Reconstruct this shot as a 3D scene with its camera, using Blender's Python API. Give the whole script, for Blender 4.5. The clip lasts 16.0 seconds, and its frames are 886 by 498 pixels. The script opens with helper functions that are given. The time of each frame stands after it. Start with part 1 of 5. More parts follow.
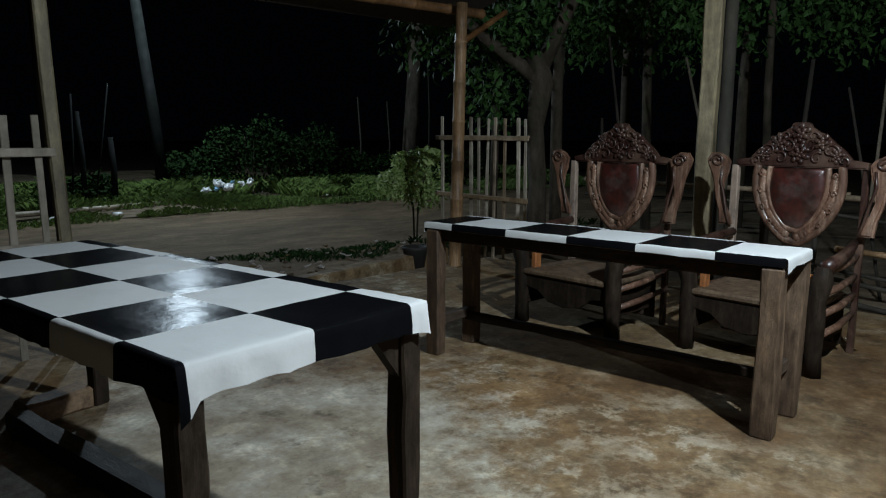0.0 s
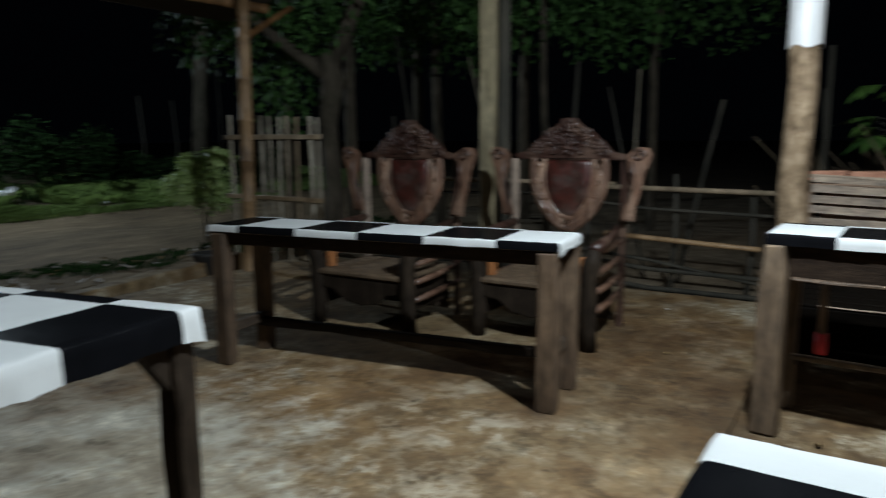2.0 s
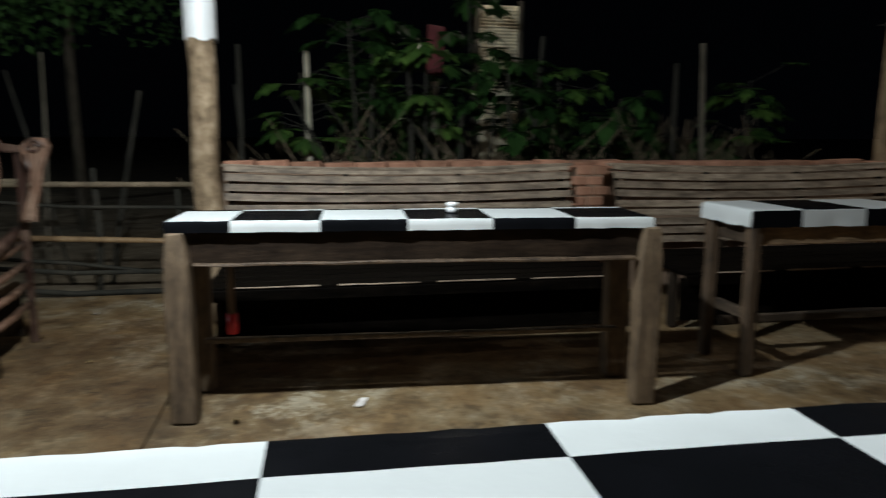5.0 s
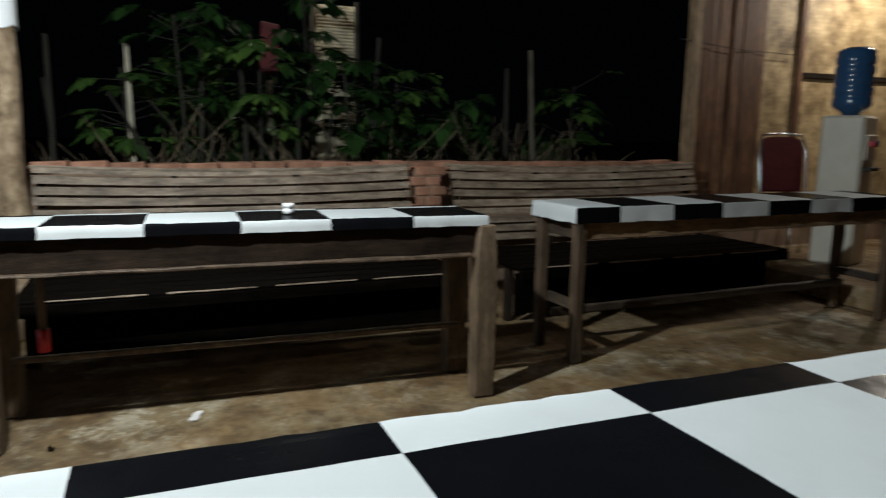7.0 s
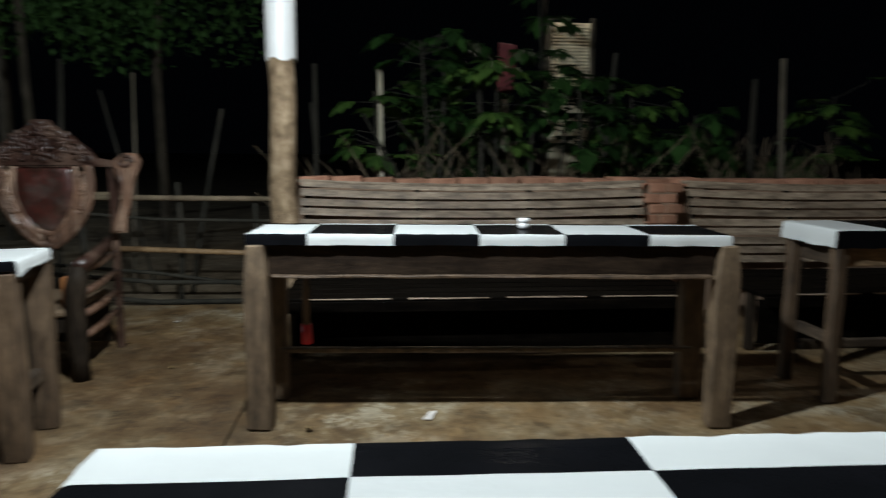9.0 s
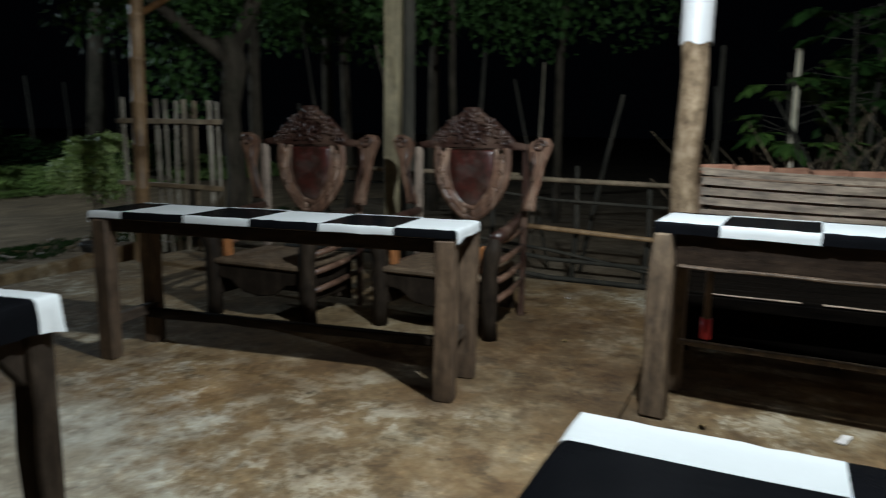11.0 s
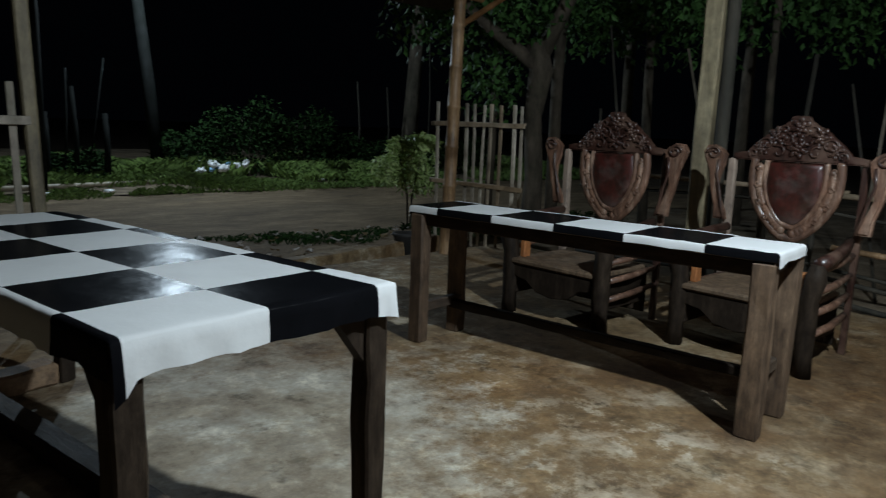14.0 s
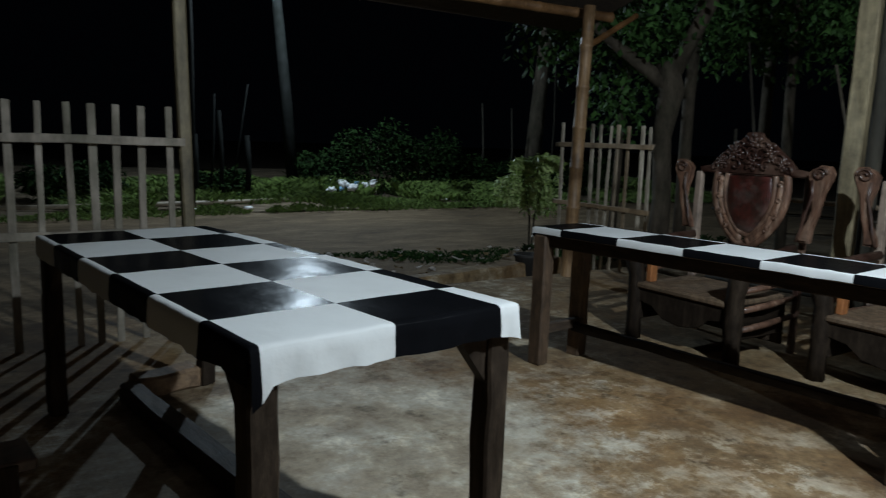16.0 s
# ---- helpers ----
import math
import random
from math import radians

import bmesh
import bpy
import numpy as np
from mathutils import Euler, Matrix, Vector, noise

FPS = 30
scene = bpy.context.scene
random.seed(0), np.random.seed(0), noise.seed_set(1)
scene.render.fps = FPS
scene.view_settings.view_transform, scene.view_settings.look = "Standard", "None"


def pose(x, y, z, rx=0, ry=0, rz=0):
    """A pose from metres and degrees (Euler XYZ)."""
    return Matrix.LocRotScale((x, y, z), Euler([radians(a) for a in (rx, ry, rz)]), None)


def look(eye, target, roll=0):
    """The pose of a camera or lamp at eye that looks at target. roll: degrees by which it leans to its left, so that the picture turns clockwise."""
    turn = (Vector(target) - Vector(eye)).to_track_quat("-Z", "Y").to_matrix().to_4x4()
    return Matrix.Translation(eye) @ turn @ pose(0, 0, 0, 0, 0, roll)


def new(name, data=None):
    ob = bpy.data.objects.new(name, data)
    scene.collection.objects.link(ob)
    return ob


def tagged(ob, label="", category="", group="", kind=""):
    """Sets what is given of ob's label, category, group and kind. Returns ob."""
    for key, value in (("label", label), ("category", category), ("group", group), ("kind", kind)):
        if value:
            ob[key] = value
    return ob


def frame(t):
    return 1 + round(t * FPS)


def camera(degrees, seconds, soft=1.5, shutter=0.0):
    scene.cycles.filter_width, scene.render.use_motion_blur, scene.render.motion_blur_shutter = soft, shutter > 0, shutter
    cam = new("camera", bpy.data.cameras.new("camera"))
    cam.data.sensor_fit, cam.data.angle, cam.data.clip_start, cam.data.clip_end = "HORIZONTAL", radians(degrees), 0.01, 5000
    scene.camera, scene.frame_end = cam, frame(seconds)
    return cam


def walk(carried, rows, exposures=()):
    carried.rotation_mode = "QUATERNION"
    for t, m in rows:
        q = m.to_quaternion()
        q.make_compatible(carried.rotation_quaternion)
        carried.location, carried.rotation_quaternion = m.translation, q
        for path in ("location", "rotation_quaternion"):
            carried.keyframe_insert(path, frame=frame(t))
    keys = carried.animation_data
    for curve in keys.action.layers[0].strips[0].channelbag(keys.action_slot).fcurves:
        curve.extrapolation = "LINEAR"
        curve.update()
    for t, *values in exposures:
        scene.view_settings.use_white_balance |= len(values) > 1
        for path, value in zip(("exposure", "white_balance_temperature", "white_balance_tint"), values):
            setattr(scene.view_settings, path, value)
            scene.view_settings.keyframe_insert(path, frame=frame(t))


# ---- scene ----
cam = camera(64.2, 16.0, 1.15, 0.85)
PATH = [
    (0, (-0.027, -0.036, 1.233), (1.310, 1.416, 0.910), 0.2),
    (0.5, (-0.027, -0.036, 1.235), (1.302, 1.424, 0.913), 0.1),
    (1, (-0.023, -0.040, 1.228), (1.315, 1.412, 0.910), -0.1),
    (1.5, (0.014, -0.046, 1.226), (1.506, 1.245, 0.902), -0.6),
    (2, (0.059, -0.067, 1.210), (1.740, 0.967, 0.888), -0.4),
    (2.5, (0.089, -0.097, 1.202), (1.894, 0.704, 0.887), 0.0),
    (3, (0.129, -0.133, 1.191), (2.027, 0.419, 0.886), 1.1),
    (3.5, (0.151, -0.176, 1.189), (2.103, 0.144, 0.893), 0.9),
    (4, (0.173, -0.224, 1.186), (2.141, -0.067, 0.865), -0.2),
    (4.5, (0.191, -0.258, 1.180), (2.163, -0.346, 0.856), -0.4),
    (5, (0.208, -0.279, 1.172), (2.147, -0.637, 0.840), 0.3),
    (5.2, (0.207, -0.286, 1.173), (2.124, -0.748, 0.841), 0.6),
    (6.25, (0.205, -0.3, 1.177), (1.93, -1.265, 0.85), 0.9),
    (7.3, (0.219, -0.302, 1.160), (2.074, -0.977, 0.838), 0.6),
    (7.5, (0.216, -0.300, 1.162), (2.089, -0.924, 0.840), 0.4),
    (8, (0.208, -0.292, 1.161), (2.121, -0.785, 0.849), 0.2),
    (8.5, (0.201, -0.281, 1.161), (2.149, -0.617, 0.857), -0.1),
    (9, (0.189, -0.252, 1.168), (2.161, -0.427, 0.882), 0.4),
    (9.5, (0.164, -0.205, 1.174), (2.135, -0.037, 0.882), -0.1),
    (10, (0.156, -0.159, 1.169), (2.080, 0.293, 0.859), 0.0),
    (10.2, (0.152, -0.147, 1.168), (2.056, 0.374, 0.848), 0.0),
    (12.3, (0.134, -0.051, 1.195), (1.691, 1.161, 0.873), 1.7),
    (12.5, (0.134, -0.042, 1.186), (1.669, 1.200, 0.872), 1.4),
    (13, (0.121, -0.032, 1.194), (1.596, 1.281, 0.880), 2.2),
    (13.5, (0.104, -0.023, 1.196), (1.509, 1.360, 0.859), 2.1),
    (14, (0.100, -0.013, 1.190), (1.436, 1.433, 0.840), 2.1),
    (14.5, (0.093, -0.012, 1.188), (1.378, 1.483, 0.851), 2.0),
    (15, (0.093, -0.009, 1.186), (1.314, 1.541, 0.864), 1.8),
    (15.5, (0.091, -0.006, 1.191), (1.238, 1.603, 0.880), 2.2),
    (16, (0.086, -0.012, 1.191), (1.158, 1.649, 0.886), 2.0),
]
walk(cam, [(t, look(eye, target, roll)) for t, eye, target, roll in PATH],
     [(0.0, 0.0, 6150, 11), (1.2, 0.0, 6150, 11), (3.5, 0.0, 6500, 10), (9.5, 0.0, 6500, 10), (12.3, 0.0, 6150, 11), (16.0, 0.0, 6150, 11)])

# ---- light: one lamp under the porch roof, one street lamp on the leaning pole, a night sky ----
world = bpy.data.worlds.new("night")
scene.world = world
world.use_nodes = True
world.node_tree.nodes["Background"].inputs[0].default_value = (0.25, 0.32, 0.5, 1)
world.node_tree.nodes["Background"].inputs[1].default_value = 0.0015


def lamp(name, place, watts, colour, radius):
    data = bpy.data.lights.new(name, "POINT")
    data.energy, data.color, data.shadow_soft_size = watts, colour, radius
    ob = new(name, data)
    ob.location = place
    return ob


PORCH = (2.15, 0.1, 2.47)
STREET = (4.95, 12.1, 4.15)
lamp("porch_light", (PORCH[0], PORCH[1], PORCH[2] - 0.12), 310, (0.86, 0.965, 1.0), 0.04)
lamp("street_light", (STREET[0], STREET[1], STREET[2] - 0.2), 450, (0.76, 0.92, 1.0), 0.05)
HUT = (8.1, -1.9, 3.2)
lamp("hut_light", (HUT[0], HUT[1], HUT[2] - 0.12), 15, (1.0, 0.9, 0.76), 0.05)
lamp("house_light", (4.4, -6.7, 2.6), 62, (1.0, 0.92, 0.8), 0.06)


# ---- materials ----
def ramp(nt, fac, stops):
    r = nt.nodes.new("ShaderNodeValToRGB")
    while len(r.color_ramp.elements) < len(stops):
        r.color_ramp.elements.new(0.5)
    for e, (p, c) in zip(r.color_ramp.elements, stops):
        e.position, e.color = p, (*c, 1)
    nt.links.new(fac, r.inputs[0])
    return r.outputs[0]


def tex(nt, scale, stretch=(1, 1, 1), detail=5.0, rough=0.6, space="Object", shift=0.0):
    c = nt.nodes.new("ShaderNodeTexCoord")
    m = nt.nodes.new("ShaderNodeMapping")
    m.inputs["Scale"].default_value = [scale * s for s in stretch]
    m.inputs["Location"].default_value = (shift, shift * 1.7, shift * 0.6)
    n = nt.nodes.new("ShaderNodeTexNoise")
    n.inputs["Scale"].default_value, n.inputs["Detail"].default_value, n.inputs["Roughness"].default_value = 1.0, detail, rough
    nt.links.new(c.outputs[space], m.inputs[0])
    nt.links.new(m.outputs[0], n.inputs[0])
    return n.outputs[0]


def mix(nt, fac, a, b, mode="MIX"):
    m = nt.nodes.new("ShaderNodeMix")
    m.data_type, m.blend_type = "RGBA", mode
    for slot, v in ((0, fac), (6, a), (7, b)):
        if isinstance(v, (int, float)):
            m.inputs[slot].default_value = v
        elif isinstance(v, tuple):
            m.inputs[slot].default_value = (*v, 1)
        else:
            nt.links.new(v, m.inputs[slot])
    return m.outputs[2]


def material(name, build, rough=0.6, metal=0.0, coat=0.0, bump=0.0, spec=0.5):
    """build(nt) returns colour, height (or None) and roughness (or None) sockets."""
    mat = bpy.data.materials.new(name)
    mat.use_nodes = True
    nt = mat.node_tree
    bsdf = nt.nodes["Principled BSDF"]
    bsdf.inputs["Roughness"].default_value, bsdf.inputs["Metallic"].default_value = rough, metal
    bsdf.inputs["Coat Weight"].default_value, bsdf.inputs["Coat Roughness"].default_value = coat, 0.18
    bsdf.inputs["Specular IOR Level"].default_value = spec
    colour, height, gloss = build(nt)
    if isinstance(colour, tuple):
        bsdf.inputs["Base Color"].default_value = (*colour, 1)
    else:
        nt.links.new(colour, bsdf.inputs["Base Color"])
    if gloss is not None:
        nt.links.new(gloss, bsdf.inputs["Roughness"])
    if height is not None and bump:
        b = nt.nodes.new("ShaderNodeBump")
        b.inputs["Strength"].default_value, b.inputs["Distance"].default_value = 1.0, bump
        nt.links.new(height, b.inputs["Height"])
        nt.links.new(b.outputs[0], bsdf.inputs["Normal"])
    return mat


def spread(nt, fac, low, high):
    m = nt.nodes.new("ShaderNodeMapRange")
    m.inputs[3].default_value, m.inputs[4].default_value = low, high
    nt.links.new(fac, m.inputs[0])
    return m.outputs[0]


def wood_look(dark, mid, light, axis=2, scale=1.0):
    def build(nt):
        stretch = [5, 5, 5]
        stretch[axis] = 0.6
        grain = tex(nt, 4 * scale, stretch, 8, 0.75)
        blot = tex(nt, 15 * scale, [1 if k != axis else 0.5 for k in range(3)], 9, 0.78, shift=1.3)
        info = nt.nodes.new("ShaderNodeObjectInfo")
        base = ramp(nt, grain, [(0.3, dark), (0.52, mid), (0.75, light)])
        stain = ramp(nt, blot, [(0.32, (0.2, 0.18, 0.17)), (0.48, (0.72, 0.7, 0.68)), (0.6, (1.1, 1.08, 1.05)), (0.7, (1.4, 1.38, 1.33))])
        tone = ramp(nt, info.outputs["Random"], [(0, (0.78, 0.76, 0.74)), (1, (1.1, 1.08, 1.05))])
        return mix(nt, 1.0, mix(nt, 0.85, base, stain, "MULTIPLY"), tone, "MULTIPLY"), grain, spread(nt, blot, 0.45, 0.85)
    return build


WOOD_GREY_Z = material("weathered_wood_upright", wood_look((0.036, 0.022, 0.012), (0.115, 0.074, 0.045), (0.23, 0.16, 0.1), 2), bump=0.004)
WOOD_GREY_Y = material("weathered_wood_along", wood_look((0.02, 0.013, 0.008), (0.06, 0.041, 0.027), (0.15, 0.11, 0.074), 1), bump=0.004)
WOOD_GREY_X = material("weathered_wood_across", wood_look((0.02, 0.013, 0.008), (0.06, 0.041, 0.027), (0.15, 0.11, 0.074), 0), bump=0.004)
WOOD_LEG = material("hewn_leg_wood", wood_look((0.055, 0.036, 0.021), (0.16, 0.11, 0.068), (0.29, 0.215, 0.14), 2, 1.3), bump=0.008)
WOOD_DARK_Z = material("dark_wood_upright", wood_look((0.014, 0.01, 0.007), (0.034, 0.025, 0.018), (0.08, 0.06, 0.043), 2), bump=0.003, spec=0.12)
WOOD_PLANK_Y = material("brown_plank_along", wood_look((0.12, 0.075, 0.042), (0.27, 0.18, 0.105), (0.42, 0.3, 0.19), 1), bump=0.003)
# Apron boards, coloured dark for the shade below the cloth hem.
WOOD_APRON = material("shaded_apron_board", wood_look((0.01, 0.006, 0.004), (0.027, 0.017, 0.011), (0.06, 0.04, 0.026), 1), bump=0.003, spec=0.12)
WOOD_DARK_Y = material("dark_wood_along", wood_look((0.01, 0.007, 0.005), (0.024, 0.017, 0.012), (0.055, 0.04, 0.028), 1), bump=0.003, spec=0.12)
# Near-black wood that paints in the shade under the benches.
WOOD_SHADE = material("shade_dark_board", wood_look((0.0015, 0.001, 0.0008), (0.004, 0.003, 0.0022), (0.01, 0.0075, 0.0055), 1), bump=0.003, spec=0.03)
WOOD_BARK = material("post_wood", wood_look((0.2, 0.135, 0.08), (0.36, 0.25, 0.15), (0.5, 0.37, 0.24), 2, 1.0), bump=0.006)
WOOD_PALE = material("sawn_pale_wood", wood_look((0.12, 0.1, 0.06), (0.25, 0.215, 0.13), (0.36, 0.32, 0.21), 2, 0.5), bump=0.003)
WOOD_ORANGE = material("fresh_orange_wood", wood_look((0.28, 0.1, 0.03), (0.42, 0.17, 0.055), (0.5, 0.24, 0.09), 2), bump=0.002)
PLANK = material("house_plank", wood_look((0.06, 0.025, 0.011), (0.18, 0.085, 0.042), (0.34, 0.19, 0.105), 2, 0.7), bump=0.003)
SLAT = material("bench_slat", wood_look((0.13, 0.094, 0.064), (0.35, 0.275, 0.205), (0.6, 0.5, 0.4), 1), rough=0.42, bump=0.002)


def carved(nt):
    grain = tex(nt, 7, (5, 5, 1), 5)
    wear = tex(nt, 5, detail=4, shift=3.0)
    base = ramp(nt, grain, [(0.3, (0.012, 0.005, 0.004)), (0.55, (0.038, 0.016, 0.011)), (0.8, (0.08, 0.038, 0.026))])
    dusty = ramp(nt, wear, [(0.45, (0, 0, 0)), (0.75, (1, 1, 1))])
    return mix(nt, dusty, base, (0.14, 0.085, 0.06)), grain, spread(nt, wear, 0.25, 0.55)


CARVED = material("varnished_carved_wood", carved, bump=0.002, coat=0.25)
POST_PALE = material("bare_pinkish_wood", wood_look((0.13, 0.1, 0.08), (0.34, 0.27, 0.22), (0.5, 0.42, 0.35), 2, 0.8), bump=0.002)
CARVED_WORN = material("worn_varnished_wood", wood_look((0.05, 0.022, 0.013), (0.19, 0.1, 0.062), (0.5, 0.37, 0.28), 2, 1.0), rough=0.35, bump=0.002, coat=0.6)


def medallion_look(nt):
    n = tex(nt, 6, detail=6, rough=0.65)
    p = tex(nt, 4.5, detail=5, shift=6.0)
    fine = tex(nt, 26, detail=5, rough=0.7)
    base = ramp(nt, n, [(0.34, (0.02, 0.011, 0.008)), (0.47, (0.036, 0.014, 0.01)), (0.57, (0.07, 0.016, 0.012)), (0.7, (0.032, 0.017, 0.012))])
    # Pale noise patches: dust, and sheen painted onto the lacquer.
    c = mix(nt, ramp(nt, p, [(0.46, (0, 0, 0)), (0.68, (0.45, 0.45, 0.45))]), base, (0.2, 0.17, 0.15))
    return mix(nt, 0.55, c, ramp(nt, fine, [(0.3, (0.35, 0.35, 0.35)), (0.7, (1.2, 1.2, 1.2))]), "MULTIPLY"), fine, spread(nt, n, 0.15, 0.5)


MEDALLION = material("lacquered_red_panel", medallion_look, coat=0.8, bump=0.002)


def bamboo_look(lo, hi):
    def build(nt):
        streak = tex(nt, 6, (14, 14, 0.8), 5)
        blot = tex(nt, 4, detail=4, shift=2.0)
        info = nt.nodes.new("ShaderNodeObjectInfo")
        base = ramp(nt, streak, [(0.3, lo), (0.7, hi)])
        dirt = ramp(nt, blot, [(0.3, (0.35, 0.32, 0.3)), (0.6, (1, 1, 1))])
        tone = ramp(nt, info.outputs["Random"], [(0, (0.66, 0.5, 0.34)), (0.5, (0.75, 0.72, 0.68)), (1, (1.25, 1.22, 1.18))])
        return mix(nt, 1.0, mix(nt, 1.0, base, dirt, "MULTIPLY"), tone, "MULTIPLY"), streak, spread(nt, blot, 0.35, 0.7)
    return build


BAMBOO = material("bamboo", bamboo_look((0.2, 0.12, 0.06), (0.42, 0.28, 0.15)), bump=0.001)
BAMBOO_OLD = material("grey_bamboo", bamboo_look((0.45, 0.41, 0.33), (0.82, 0.77, 0.66)), bump=0.001)

WOOD_OLIVE = material("olive_post_wood", wood_look((0.06, 0.052, 0.032), (0.15, 0.13, 0.082), (0.25, 0.22, 0.145), 2, 0.6), bump=0.003)


def vinyl_look(base, dust, low, high):
    def build(nt):
        n = tex(nt, 6, detail=5)
        w = tex(nt, 24, detail=3)
        f = tex(nt, 3.0, detail=2, shift=4.0)
        c = mix(nt, ramp(nt, n, [(0.45, (0, 0, 0)), (0.8, (0.5, 0.5, 0.5))]), base, dust)
        h = nt.nodes.new("ShaderNodeMath")
        h.operation = "MULTIPLY_ADD"
        h.inputs[1].default_value = 3.0
        nt.links.new(f, h.inputs[0])
        nt.links.new(w, h.inputs[2])
        return c, h.outputs[0], spread(nt, n, low, high)
    return build


VINYL_WHITE = material("white_vinyl", vinyl_look((0.56, 0.575, 0.57), (0.48, 0.49, 0.49), 0.5, 0.62), bump=0.0012, spec=0.03)
VINYL_BLACK = material("black_vinyl", vinyl_look((0.004, 0.0042, 0.005), (0.007, 0.007, 0.009), 0.2, 0.3), bump=0.0012, spec=0.009)


def concrete_look(nt):
    big = tex(nt, 0.75, detail=7, rough=0.68)
    mid = tex(nt, 3.4, detail=12, rough=0.78, shift=5.0)
    fine = tex(nt, 26, detail=5, rough=0.7)
    pit = tex(nt, 9, detail=3, shift=9.0)
    base = ramp(nt, mid, [(0.3, (0.085, 0.058, 0.03)), (0.44, (0.21, 0.15, 0.08)), (0.55, (0.27, 0.215, 0.135)), (0.66, (0.36, 0.31, 0.22))])
    patch = tex(nt, 0.9, detail=4, rough=0.6, shift=13.0)
    flake = mix(nt, 1.0, ramp(nt, mid, [(0.505, (0, 0, 0)), (0.55, (1, 1, 1))]), ramp(nt, patch, [(0.46, (0.12, 0.12, 0.12)), (0.6, (0.85, 0.85, 0.85))]), "MULTIPLY")
    base = mix(nt, flake, base, (0.5, 0.465, 0.38))
    spots = tex(nt, 7, detail=6, rough=0.7, shift=3.0)
    base = mix(nt, 0.6, base, ramp(nt, spots, [(0.36, (0.4, 0.37, 0.33)), (0.5, (1, 1, 1))]), "MULTIPLY")
    mud = ramp(nt, big, [(0.42, (0, 0, 0)), (0.58, (1, 1, 1))])
    c = mix(nt, mud, base, mix(nt, 0.62, base, (0.23, 0.135, 0.055)))
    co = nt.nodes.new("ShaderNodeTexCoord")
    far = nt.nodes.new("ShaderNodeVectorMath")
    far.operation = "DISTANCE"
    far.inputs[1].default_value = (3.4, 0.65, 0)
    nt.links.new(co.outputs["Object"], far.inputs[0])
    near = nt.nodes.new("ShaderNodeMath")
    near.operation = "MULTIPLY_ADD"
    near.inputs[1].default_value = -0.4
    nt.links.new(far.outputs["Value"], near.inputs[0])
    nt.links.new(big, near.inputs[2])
    # Brown mud round one point, its depth also standing in for shade.
    mud_shade = ramp(nt, near.outputs[0], [(0.0, (0, 0, 0)), (0.22, (0.85, 0.85, 0.85))])
    c = mix(nt, mud_shade, c, mix(nt, 1.0, c, (0.5, 0.44, 0.37), "MULTIPLY"))
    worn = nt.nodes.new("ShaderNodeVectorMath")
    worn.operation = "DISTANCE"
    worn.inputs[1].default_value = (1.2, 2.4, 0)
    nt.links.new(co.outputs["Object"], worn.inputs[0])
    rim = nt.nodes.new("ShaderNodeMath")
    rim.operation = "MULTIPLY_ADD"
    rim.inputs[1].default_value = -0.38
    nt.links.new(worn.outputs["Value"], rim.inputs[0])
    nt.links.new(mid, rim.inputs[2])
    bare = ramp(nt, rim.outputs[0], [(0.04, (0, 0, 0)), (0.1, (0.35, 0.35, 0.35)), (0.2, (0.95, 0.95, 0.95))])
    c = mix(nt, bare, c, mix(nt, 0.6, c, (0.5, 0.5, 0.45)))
    damp = tex(nt, 1.5, detail=8, rough=0.72, shift=21.0)
    c = mix(nt, 0.9, c, ramp(nt, damp, [(0.36, (0.55, 0.46, 0.36)), (0.47, (0.9, 0.81, 0.69)), (0.56, (1.2, 1.18, 1.14)), (0.66, (1.45, 1.45, 1.42))]), "MULTIPLY")
    blot = tex(nt, 5.0, detail=7, rough=0.7, shift=31.0)
    c = mix(nt, 0.8, c, ramp(nt, blot, [(0.36, (0.42, 0.38, 0.32)), (0.44, (0.9, 0.87, 0.83)), (0.57, (1.03, 1.03, 1.03)), (0.63, (1.42, 1.42, 1.4))]), "MULTIPLY")
    c = mix(nt, 0.45, c, ramp(nt, fine, [(0.3, (0.45, 0.45, 0.45)), (0.65, (1.1, 1.1, 1.1))]), "MULTIPLY")
    c = mix(nt, 0.75, c, ramp(nt, pit, [(0.24, (0.25, 0.22, 0.18)), (0.36, (1, 1, 1))]), "MULTIPLY")
    return c, fine, spread(nt, mid, 0.6, 0.9)


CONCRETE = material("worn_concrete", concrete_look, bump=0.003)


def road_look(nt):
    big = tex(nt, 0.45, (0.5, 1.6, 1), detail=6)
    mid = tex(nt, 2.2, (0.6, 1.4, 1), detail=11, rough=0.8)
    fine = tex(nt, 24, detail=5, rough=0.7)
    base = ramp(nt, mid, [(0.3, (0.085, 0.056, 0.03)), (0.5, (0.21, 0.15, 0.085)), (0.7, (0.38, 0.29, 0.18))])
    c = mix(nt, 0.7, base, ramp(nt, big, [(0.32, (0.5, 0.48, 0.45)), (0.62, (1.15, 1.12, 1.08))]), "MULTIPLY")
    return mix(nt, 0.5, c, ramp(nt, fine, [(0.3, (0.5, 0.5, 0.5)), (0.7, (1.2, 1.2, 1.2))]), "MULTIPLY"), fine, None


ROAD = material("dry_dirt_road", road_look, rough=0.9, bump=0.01)


